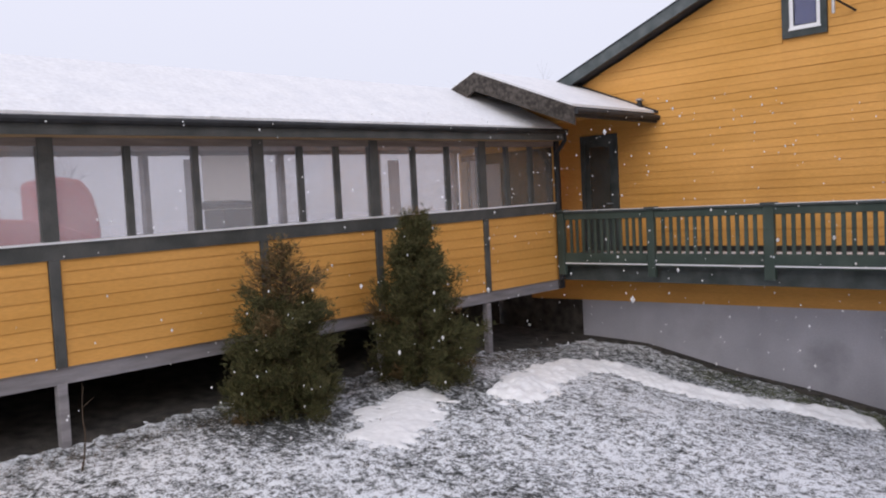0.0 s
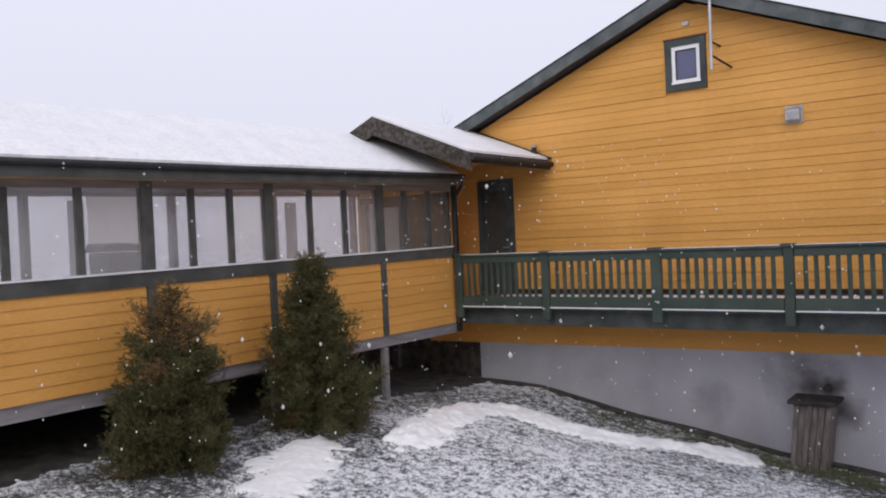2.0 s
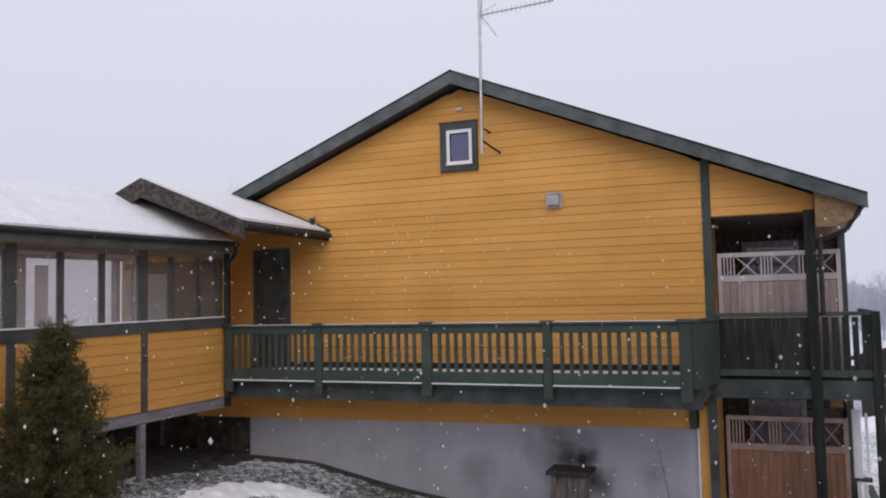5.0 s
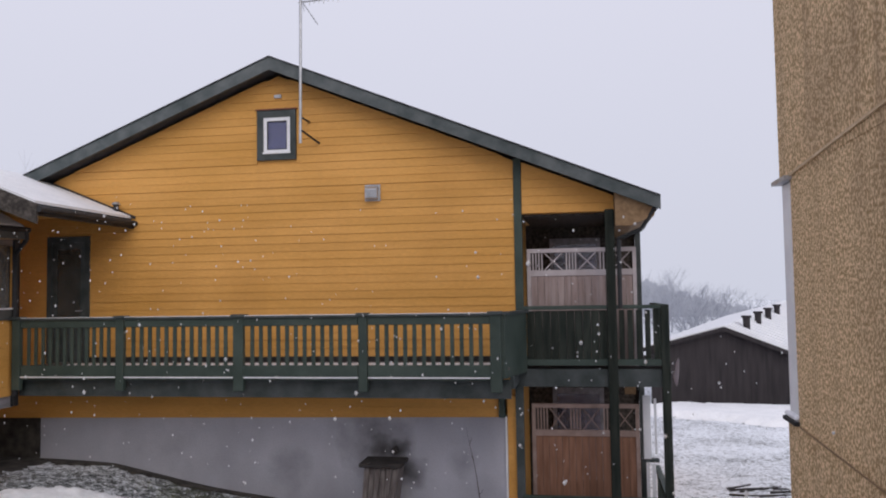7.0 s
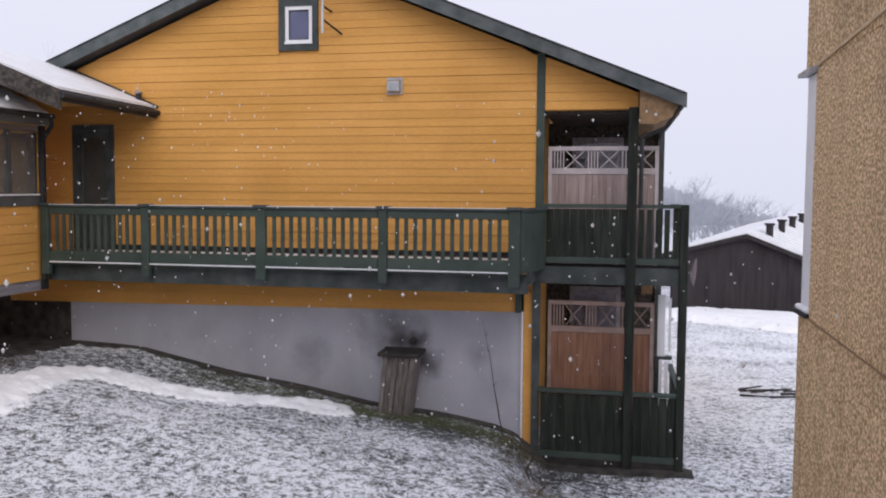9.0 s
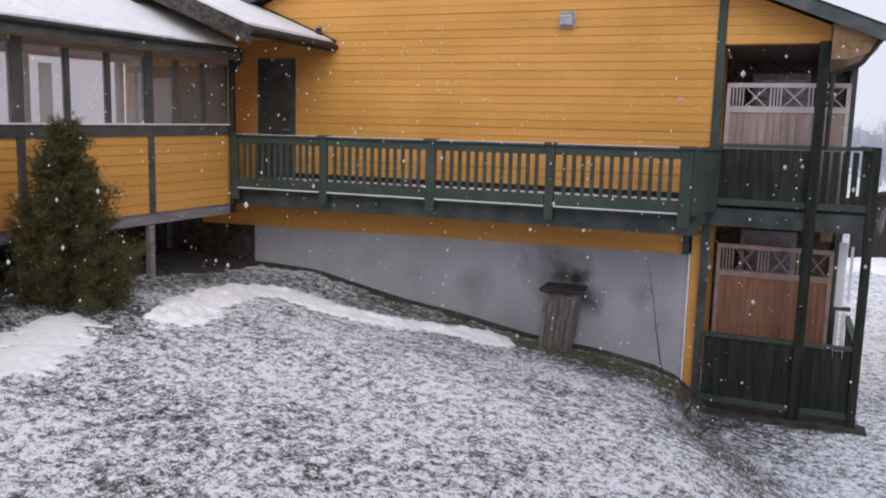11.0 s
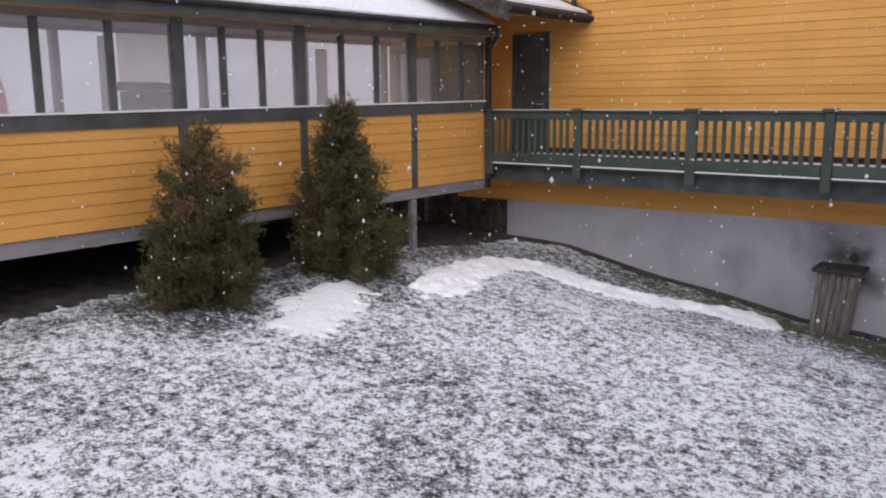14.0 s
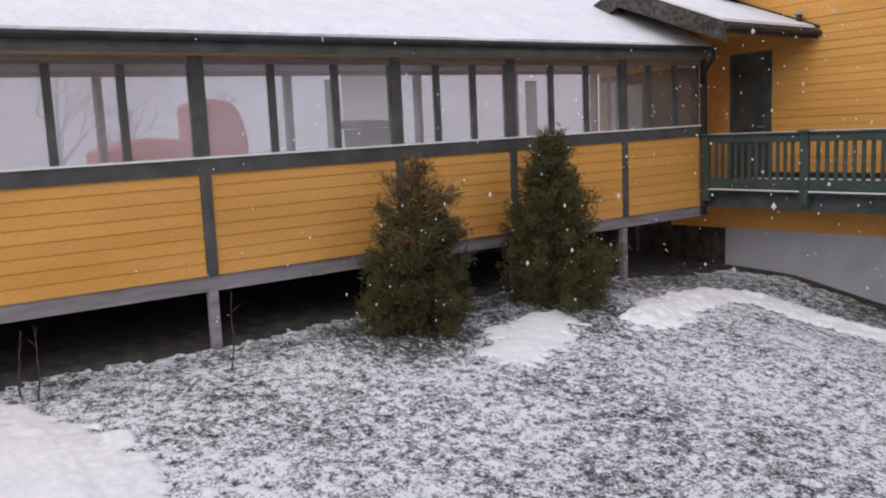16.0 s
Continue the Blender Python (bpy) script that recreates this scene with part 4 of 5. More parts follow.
for y in ys:
    e = eave_z(y) - 0.2
    v.append([bm.verts.new(p) for p in ((ROOF_E - 0.03, y, e), (-0.02, y, e + 0.01), (-0.02, y, e + 0.03), (ROOF_E - 0.03, y, e + 0.03))])
for k in range(4):
    bm.faces.new((v[0][k], v[0][(k + 1) % 4], v[1][(k + 1) % 4], v[1][k]))
part("soffit", bm, OCHRE_SOFFIT, gal)
bm = bmesh.new()
pts = [(0.46, -1.5, 3.72), (0.40, -1.42, 3.58), (0.1, -1.28, 3.36), (0.07, -1.24, 3.2), (0.07, -1.24, 1.0)]
for p, q in zip(pts[:-1], pts[1:]):
    tube(bm, p, q, 0.038)
part("downpipe", bm, BLACK_METAL, gal, "dark swan-neck downpipe")


def lean(me):
    """The passage climbs a little towards the house: its sill more than its foot."""
    for v in me.vertices:
        v.co.z += (0.004 + 0.0092 * smooth(0.98, 2.18, v.co.z)) * (v.co.y + 7.4)


for ob in gal.children_recursive:
    if ob.name.split(".")[0] not in ("roof", "fascia", "gutter", "soffit", "downpipe", "stilt", "skirting", "inner_end"):
        lean(ob.data)


def gallery_boards():
    for a, b in zip(MAIN[:-1], MAIN[1:]):
        z = Z_BOT
        while z < Z_SILL - 0.02:
            z1 = min(z + 0.149, Z_SILL)
            bm = bmesh.new()
            y0, y1 = a + 0.07, b - 0.07
            vs = [bm.verts.new(p) for p in ((0.012, y0, z), (0.012, y1, z), (0.002, y1, z1), (0.002, y0, z1), (-0.012, y0, z), (-0.012, y1, z), (-0.012, y1, z1), (-0.012, y0, z1))]
            for f in ((0, 1, 2, 3), (4, 7, 6, 5), (0, 4, 5, 1), (3, 2, 6, 7), (0, 3, 7, 4), (1, 5, 6, 2)):
                bm.faces.new([vs[i] for i in f])
            lean(part("board", bm, YELLOW_Y, front).data)
            z += 0.153


# what shows inside and behind the gallery
for y, w in ((-7.48, 0.13), (-3.3, 0.14), (-12.9, 0.12)):
    bm = bmesh.new()
    n = 14
    f = []
    for k in range(n + 1):
        yy = y - w + 2 * w * k / n
        xx = -2.2 + 0.03 * math.sin(k * 2.1)
        f.append([bm.verts.new((xx, yy, z)) for z in (2.1, 3.4)])
    for k in range(n):
        bm.faces.new((f[k][0], f[k + 1][0], f[k + 1][1], f[k][1]))
    tagged(part("curtain", bm, CURTAIN, None), "pale gathered curtain hanging inside the gallery", "curtain", "gallery curtains")

binn = thing("wheeled_bin", "dark grey wheeled bin standing in the gallery", "bin")
bm = bmesh.new()
prism(bm, [(-1.82, 1.2), (-1.38, 1.2), (-1.3, 2.62), (-1.9, 2.62)], 1, -7.5, -6.95)
part("body", bm, GREY_PLASTIC, binn, bevel=0.02)
bm = bmesh.new()
prism(bm, [(-1.95, 2.63), (-1.25, 2.63), (-1.3, 2.71), (-1.85, 2.76)], 1, -7.54, -6.91)
part("lid", bm, GREY_PLASTIC, binn, bevel=0.015)
bm = bmesh.new()
tube(bm, (-1.28, -7.6, 2.7), (-1.28, -6.85, 2.7), 0.022)
part("handle", bm, RUBBER, binn)
for y in (-7.52, -6.98):
    bm = bmesh.new()
    tube(bm, (-1.8, y, 1.27), (-1.8, y + 0.05, 1.27), 0.1, n=16)
    part("wheel", bm, RUBBER, binn)

GZ = ground_z(-11, -7) - 0.02
van = thing("red_truck", "red truck parked in the snow behind the gallery, haze put into its paint", "truck")
bm = bmesh.new()
prism(bm, [(-6.65, 2.0), (-5.46, 2.0), (-5.5, 2.7), (-5.62, 3.2), (-5.86, 3.52), (-6.42, 3.6), (-6.64, 3.5)], 0, -11.7, -10.0)
part("cab", bm, RED_CAR, van, bevel=0.07)
bm = bmesh.new()
prism(bm, [(-8.9, 1.0), (-5.42, 1.0), (-5.4, 2.1), (-6.6, 2.6), (-8.0, 2.72), (-8.9, 2.45)], 0, -11.75, -9.95)
part("body", bm, RED_CAR, van, bevel=0.06)
bm = bmesh.new()
prism(bm, [(-6.35, 2.75), (-5.68, 2.75), (-5.86, 3.25), (-6.35, 3.36)], 0, -10.0, -9.985)
part("side_window", bm, RED_CAR, van)
for y in (-8.1, -6.0):
    for x in (-11.7, -10.2):
        bm = bmesh.new()
        tube(bm, (x, y, GZ + 0.55), (x + 0.24, y, GZ + 0.55), 0.55, n=24)
        w = part("wheel", bm, RUBBER, van)
        bm = bmesh.new()
        tube(bm, (x + 0.24, y, GZ + 0.55), (x + 0.255, y, GZ + 0.55), 0.3, n=20)
        part("rim", bm, GALV, w)
box_part("chassis", (-11.5, -10.2, -8.7, -5.4, GZ + 0.5, 1.05), RUBBER, van)

# ---- the two conifers ----
def conifer(x, y, h, r, seed, mat, tip_mat, label, bare_from):
    """A bushy conifer: trunk, limbs, and feathery sprays of short needles with gaps between the limbs."""
    rng = random.Random(seed)
    z = ground_z(x, y)
    t = thing("conifer", label, "tree", "conifers by the gallery", at=(x, y, z - 0.03))
    bm = bmesh.new()
    tube(bm, (0, 0, -0.05), (0.03, 0.02, h * 0.55), 0.06, 0.035)
    tube(bm, (0.03, 0.02, h * 0.55), (0.01, 0.0, h * 0.97), 0.035, 0.006)
    part("trunk", bm, BARK, t)
    verts, faces, tips_v, tips_f, limbs = [], [], [], [], bmesh.new()

    def spray(p, d, size, vs, fs):
        """A twiglet: a fan of slim flattened shoots with short side shoots."""
        side = d.cross(Vector((rng.gauss(0, 1), rng.gauss(0, 1), rng.gauss(0, 1)))).normalized()
        for a in (-1.0, -0.6, -0.25, 0.1, 0.45, 0.9):
            dd = (d + side * (a + rng.gauss(0, 0.12)) + Vector((0, 0, rng.gauss(0, 0.2)))).normalized()
            w = dd.cross(Vector((rng.gauss(0, 1), rng.gauss(0, 1), rng.gauss(0, 1)))).normalized() * size * 0.05
            l = size * rng.uniform(0.6, 1.3) * (1.15 - 0.4 * abs(a))
            q = p + d * size * 0.25 * rng.random()
            i = len(vs)
            vs += [q - w * 0.4, q + dd * l * 0.55 - w, q + dd * l, q + dd * l * 0.55 + w]
            fs.append((i, i + 1, i + 2, i + 3))

    n_limb = 250
    for k in range(n_limb):
        f = ((k + rng.random()) / n_limb) ** 1.12
        zz = 0.05 + f * (h - 0.16)
        prof = (1 - f) ** 0.85 * (0.88 + 0.12 * min(1, f * 5)) + 0.06
        ang = k * 2.39996 + rng.uniform(-0.4, 0.4)
        out = Vector((math.cos(ang), math.sin(ang), 0))
        lump = 1 + 0.95 * noise.noise((seed + out.x * 1.3, out.y * 1.3, zz * 2.4)) + 0.4 * noise.noise((seed + out.x * 3, out.y * 3, zz * 6))
        reach = r * prof * max(0.35, lump) * rng.uniform(0.6, 1.12) + 0.03
        if f > bare_from and rng.random() < 0.3:
            continue
        base = Vector((0.02, 0.01, zz))
        tip = Vector((out.x * reach, out.y * reach, zz + reach * rng.uniform(0.15, 0.75) * min(1.0, 0.1 + 2.6 * f) + 0.05 * f))
        tube(limbs, base, tip, 0.010, 0.003, 5)
        thin = 0.42 if f > bare_from else 1.0
        steps = int((22 + 150 * reach / r) * thin)
        shade = rng.random() < 0.06 and f < 0.4
        for s in range(steps):
            q = 0.15 + 0.85 * math.sqrt((s + rng.random()) / steps)
            spread = 0.015 + 0.06 * q * (1.1 - 0.5 * q)
            p = base.lerp(tip, q) + Vector((rng.gauss(0, spread), rng.gauss(0, spread), rng.gauss(0, spread * 1.1)))
            d = (out * rng.uniform(0.2, 1.0) + Vector((rng.gauss(0, 0.4), rng.gauss(0, 0.4), rng.uniform(-0.1, 1.1)))).normalized()
            brown = (f > bare_from and rng.random() < 0.75) or shade
            spray(p, d, rng.uniform(0.04, 0.085), tips_v if brown else verts, tips_f if brown else faces)
    part("limb", limbs, BARK, t)
    for nm, vs, fs, mt in (("crown", verts, faces, mat), ("crown_tip", tips_v, tips_f, tip_mat)):
        if fs:
            me = bpy.data.meshes.new(nm)
            me.from_pydata([tuple(v) for v in vs], [], fs)
            me.materials.append(mt)
            ob = new(nm, me)
            ob.parent = t
            if nm == "crown_tip":
                ob["label"] = "browned thin shoots"
            ob["kind"] = "stuff"
    return t


conifer(0.72, -8.0, 2.22, 0.74, 11, LEAVES, LEAVES_BROWN, "bushy conifer with a browned thin top, against the gallery", 0.62)
conifer(0.82, -5.79, 2.46, 0.74, 23, LEAVES, LEAVES_BROWN, "dense dark green conifer standing close to the gallery", 0.97)


# ---- snow patches on the lawn ----
def snow_patch(spine, seed, thick, label, step=0.03):
    """A low bank of old snow along a spine of (x, y, half width), with a ragged melting rim."""
    pts = [Vector((p[0], p[1])) for p in spine]
    wide = max(p[2] for p in spine) + 0.3
    gx = np.arange(min(p.x for p in pts) - wide, max(p.x for p in pts) + wide, step)
    gy = np.arange(min(p.y for p in pts) - wide, max(p.y for p in pts) + wide, step)
    idx, verts, faces = {}, [], []
    rim = max(0.14, step * 2.2)

    def field(x, y):
        v = -9.0
        for k in range(len(pts) - 1):
            a, ab = pts[k], pts[k + 1] - pts[k]
            u = max(0.0, min(1.0, (Vector((x, y)) - a).dot(ab) / ab.length_squared))
            half = spine[k][2] + (spine[k + 1][2] - spine[k][2]) * u
            v = max(v, half - (Vector((x, y)) - a - ab * u).length)
        return v + 0.20 * noise.noise((x * 1.8, y * 1.8, seed)) + 0.24 * noise.noise((x * 4.6, y * 4.6, seed + 4)) + 0.14 * noise.noise((x * 10, y * 10, seed + 4)) + 0.06 * noise.noise((x * 23, y * 23, seed + 4))
    for i, x in enumerate(gx):
        for j, y in enumerate(gy):
            f = field(x, y)
            if f > -rim:
                h = thick * (0.22 * smooth(-0.02, 0.06, f) + 0.78 * smooth(0.0, 0.7, f)) + (-0.03 * smooth(-0.01, -0.06, f))
                idx[i, j] = len(verts)
                verts.append((x, y, ground_z(x, y) + h + 0.008 + 0.012 * noise.noise((x * 2.5, y * 2.5, 9))))
    for (i, j), a in idx.items():
        q = [idx.get(k) for k in ((i + 1, j), (i + 1, j + 1), (i, j + 1))]
        if None not in q:
            faces.append((a, *q))
    me = bpy.data.meshes.new("snow_patch")
    me.from_pydata(verts, [], faces)
    me.materials.append(OLD_SNOW)
    for p in me.polygons:
        p.use_smooth = True
    return tagged(new("snow_patch", me), label, "snow", kind="stuff")


def soil_strip(rows, label):
    """Bare damp soil kept clear of snow: rows of (x, y) pairs across, with an uneven edge."""
    n = 10
    verts, faces = [], []
    for k, (p, q) in enumerate(rows):
        for i in range(n + 1):
            u = i / n
            x, y = p[0] + (q[0] - p[0]) * u, p[1] + (q[1] - p[1]) * u
            if i == n:
                w = 0.12 * noise.noise((x * 3.1, y * 3.1, 2)) + 0.06 * noise.noise((x * 11, y * 11, 2))
                x, y = x + (w if abs(q[0] - p[0]) > abs(q[1] - p[1]) else 0), y + (w if abs(q[0] - p[0]) <= abs(q[1] - p[1]) else 0)
            verts.append((x, y, ground_z(x, y) + (0.022 if i < n else -0.02)))
    for k in range(len(rows) - 1):
        for i in range(n):
            a = k * (n + 1) + i
            faces.append((a, a + 1, a + n + 2, a + n + 1))
    me = bpy.data.meshes.new("bare_soil")
    me.from_pydata(verts, [], faces)
    me.materials.append(SOIL)
    tagged(new("bare_soil", me), label, "soil", kind="stuff")


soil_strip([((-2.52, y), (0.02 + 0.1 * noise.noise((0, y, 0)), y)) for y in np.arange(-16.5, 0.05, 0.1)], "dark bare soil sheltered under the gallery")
soil_strip([((x, 0.05), (x, -0.2 - 0.16 * noise.noise((x * 1.3, 0, 0)))) for x in np.arange(-0.2, 8.3, 0.1)], "dark damp soil along the foundation")
soil_strip([((x, 0.02), (x, -0.42 - 0.1 * noise.noise((x, 0, 0)))) for x in np.arange(8.2, 10.9, 0.1)], "dark wet soil in front of the loggia")
snow_patch([(1.40, -6.4, 0.36), (1.72, -7.05, 0.48), (2.12, -7.75, 0.30)], 3.0, 0.05, "ragged patch of old snow beside the conifers")
snow_patch([(2.15, -5.25, 0.32), (1.72, -4.4, 0.36), (1.45, -2.9, 0.40), (1.75, -2.2, 0.44), (2.8, -2.35, 0.40), (3.6, -2.05, 0.36), (4.1, -1.7, 0.33), (4.7, -1.32, 0.40), (5.12, -1.1, 0.46)], 6.0, 0.13, "long ragged bank of old snow along the lawn")
snow_patch([(0.3, -13.9, 1.0), (1.9, -13.05, 0.95), (3.6, -13.1, 1.0)], 9.0, 0.06, "smooth patch of old snow near the gallery")
snow_patch([(13.5, 22.0, 2.2), (17, 20.3, 3.0), (21, 19.5, 4.0)], 12.0, 0.25, "smooth drifted snow in front of the barn", 0.12)
# ---- clutter by the foundation wall ----
crate = thing("plank_box", "leaning weathered plank box with a dark lid", "box")
cz0, cz1 = ground_z(6.1, -0.5) - 0.05, -0.17
n = 6
for k in range(n):
    f0, f1 = k / n, (k + 1) / n
    bm = bmesh.new()
    xb0, xb1 = 5.80 + 0.50 * f0 + 0.005, 5.80 + 0.50 * f1 - 0.005
    xt0, xt1 = 5.86 + 0.57 * f0 + 0.005, 5.86 + 0.57 * f1 - 0.005
    j = 0.015 * math.sin(k * 2.7)
    vs = [bm.verts.new(p) for p in ((xb0, -0.62 + j, cz0), (xb1, -0.62 + j, cz0), (xt1, -0.52 + j, cz1 + j), (xt0, -0.52 + j, cz1 + j), (xb0, -0.58 + j, cz0), (xb1, -0.58 + j, cz0), (xt1, -0.48 + j, cz1 + j), (xt0, -0.48 + j, cz1 + j))]
    for f in ((0, 1, 2, 3), (4, 7, 6, 5), (0, 4, 5, 1), (3, 2, 6, 7), (0, 3, 7, 4), (1, 5, 6, 2)):
        bm.faces.new([vs[i] for i in f])
    part("plank", bm, OLD_WOOD, crate)
for xa, xt in ((5.80, 5.86), (6.27, 6.40)):
    bm = bmesh.new()
    vs = [bm.verts.new(p) for p in ((xa, -0.58, cz0), (xa + 0.03, -0.58, cz0), (xt + 0.03, -0.48, cz1), (xt, -0.48, cz1), (xa, -0.08, cz0), (xa + 0.03, -0.08, cz0), (xt + 0.03, -0.08, cz1), (xt, -0.08, cz1))]
    for f in ((0, 1, 2, 3), (4, 7, 6, 5), (0, 4, 5, 1), (3, 2, 6, 7), (0, 3, 7, 4), (1, 5, 6, 2)):
        bm.faces.new([vs[i] for i in f])
    part("side_panel", bm, OLD_WOOD, crate)
bm = bmesh.new()
prism(bm, [(-0.60, cz1 - 0.02), (-0.06, cz1 + 0.0), (-0.06, cz1 + 0.06), (-0.60, cz1 + 0.045)], 0, 5.79, 6.50)
part("lid", bm, DARK_WOOD, crate, "dark wet lid", 0.012)
flue = thing("flue_outlet", "sooty black outlet pipe in the foundation wall", "pipe")
bm = bmesh.new()
tube(bm, (6.26, 0.03, 0.0), (6.26, -0.08, -0.01), 0.055, n=14)
part("pipe", bm, DARK_WOOD, flue)


def twig(x, y, lean, h, seed, label):
    rng = random.Random(seed)
    z = ground_z(x, y)
    t = thing("sapling", label, "sapling", at=(x, y, z - 0.04))
    bm = bmesh.new()
    p, d = Vector((0, 0, 0)), Vector((lean[0], lean[1], 1)).normalized()
    seg = 7
    for k in range(seg):
        q = p + d * (h / seg) + Vector((rng.gauss(0, 0.012), rng.gauss(0, 0.012), 0))
        tube(bm, p, q, 0.012 * (1 - k / (seg + 1)), 0.012 * (1 - (k + 1) / (seg + 1)), 6)
        if k in (2, 4, 5):
            tube(bm, q, q + Vector((rng.gauss(0, 0.06), rng.gauss(0, 0.06), 0.09)), 0.005, 0.002, 5)
        p = q
    part("stem", bm, BARK, t)
    return t


twig(7.85, -0.18, (-0.18, 0.0), 1.95, 5, "thin bare sapling against the grey foundation")
twig(0.75, -10.62, (0.0, 0.02), 0.95, 8, "thin bare sapling beside the gallery stilt")
twig(8.35, -1.5, (0.5, 0.2), 0.7, 29, "bent dead twig at the lawn edge")
twig(8.6, -2.3, (0.9, -0.2), 0.6, 33, "bent dead twig at the lawn edge")
twig(8.5, -1.9, (-0.6, 0.5), 0.55, 36, "bent dead twig at the lawn edge")
twig(0.5, -12.5, (0.02, 0.02), 0.8, 9, "short bare twigs under the gallery edge")
twig(0.35, -12.62, (-0.05, 0.02), 0.7, 19, "short bare twigs under the gallery edge")

# ---- tan rendered building beside the camera ----
TX, TY, TM = 10.95, -7.06, -7.37
TAN_LOW, TAN_HIGH = 1.60, 3.385
tan = thing("tan_building", "tan roughcast building with a white window edge", "building")
box_part("wall", (TX, TX + 4, -19, TY, TAN_HIGH, 7.7), ROUGHCAST, tan)
box_part("wall", (TX + 0.004, TX + 4, -19, TM, TAN_LOW, TAN_HIGH), ROUGHCAST, tan)
box_part("wall", (TX, TX + 4, -19, TY, -2.4, TAN_LOW), ROUGHCAST, tan)
box_part("window_casing", (TX + 0.012, TX + 1.2, TM, TY - 0.01, TAN_LOW + 0.03, TAN_HIGH - 0.03), WHITE, tan, "white window casing", 0.01)
box_part("flashing", (TX - 0.05, TX + 1.2, TM - 0.05, TY + 0.05, TAN_HIGH - 0.03, TAN_HIGH - 0.001), GALV, tan)
box_part("sill", (TX - 0.03, TX + 1.2, TM - 0.02, TY + 0.05, TAN_LOW + 0.002, TAN_LOW + 0.03), BLACK_METAL, tan)


def wall_line(name, z0, z1, high, proud, mat, label):
    """A strip or cable running along the wall from the window edge, to z1 at its far end."""
    bm = bmesh.new()
    prism(bm, [(TM - 0.05, z0), (TM - 0.05, z0 + high), (-19, z1 + high), (-19, z1)], 0, TX - proud, TX)
    part(name, bm, mat, tan, label)


wall_line("moulding", TAN_HIGH - 0.005, 3.88, 0.018, 0.014, TAN_STRIP, "pale moulding strip")
wall_line("cable", TAN_LOW - 0.005, 1.22, 0.011, 0.007, EAVE_WOOD, "thin weathered cable along the wall")
bm = bmesh.new()
box(bm, TX - 0.02, TX + 1.2, TM, TY + 0.04, TAN_LOW + 0.031, TAN_LOW + 0.07)
tagged(part("snow_on_sill", bm, SNOW, None, bevel=0.012), "little heap of snow on the window sill", "snow", kind="stuff")

# ---- the dark barn and the distance, haze in its colours ----
barn = thing("dark_barn", "low dark brown barn with a snowy roof", "barn")
BZ, SKEW, DROP = -2.2, 0.36, 0.75


def barn_part(name, pts, y0, y1, mat, label=""):
    """A length of the barn, which runs away at an angle."""
    bm = bmesh.new()
    lo = [bm.verts.new((x + SKEW * (y0 - 25), y0, z - DROP + 0.045 * (y0 - 25) * (z > BZ))) for x, z in pts]
    hi = [bm.verts.new((x + SKEW * (y1 - 25), y1, z - DROP + 0.045 * (y1 - 25) * (z > BZ))) for x, z in pts]
    bm.faces.new(lo)
    bm.faces.new(hi[::-1])
    for k in range(len(pts)):
        m = (k + 1) % len(pts)
        bm.faces.new((lo[m], lo[k], hi[k], hi[m]))
    return part(name, bm, mat, barn, label)


barn_part("wall", [(12.2, BZ), (20.0, BZ), (20.0, -0.2), (15.5, 1.6), (12.2, 0.72)], 25, 42, BARN)
for xa, za, nm in ((20.6, -0.36, "roof"), (11.8, 0.72, "roof")):
    barn_part(nm, [(15.5, 1.78), (xa, za + 0.1), (xa, za), (15.5, 1.66)], 24.7, 43, SNOW, "snow covered roof slope")
    barn_part("verge_board", [(15.5, 1.72), (xa, za + 0.04), (xa, za - 0.14), (15.5, 1.54)], 24.6, 24.69, BARN)
for k in range(4):
    bm = bmesh.new()
    y = 26 + 3 * k
    x = 16.57 + 1.08 * k
    zz = 1.75 - (x - SKEW * (y - 25) - 15.5) * 0.40 + 0.045 * (y - 25)
    tube(bm, (x, y, zz - 0.2 - DROP), (x, y, 2.05 + 0.11 * k - DROP), 0.16, n=10)
    stack = part("vent_stack", bm, BARN, barn)
    bm = bmesh.new()
    tube(bm, (x, y, 2.05 + 0.11 * k - DROP), (x, y, 2.15 + 0.11 * k - DROP), 0.23, n=10)
    part("cowl", bm, BARN, stack)
for k in range(22):
    y = 24.9 + k * 0.8
    barn_part("roof_rib", [(15.6, 1.75), (20.6, -0.255), (20.6, -0.2), (15.6, 1.81)], y, y + 0.1, SNOW)


pile = thing("brushwood", "few dark sticks lying on the snow", "sticks", at=(13.24, 6.0, ground_z(13.24, 6.0)))
rng = random.Random(3)
for k in range(9):
    bm = bmesh.new()
    x, y = rng.uniform(-0.5, 0.5), rng.uniform(-0.4, 0.4)
    l, a = rng.uniform(0.15, 0.4), rng.uniform(-0.35, 0.35)
    tube(bm, (x - l * math.cos(a), y - l * math.sin(a), 0.03), (x + l * math.cos(a), y + l * math.sin(a), 0.03 + rng.uniform(0, 0.1)), 0.03, 0.012, 6)
    part("stick", bm, DARK_WOOD, pile)


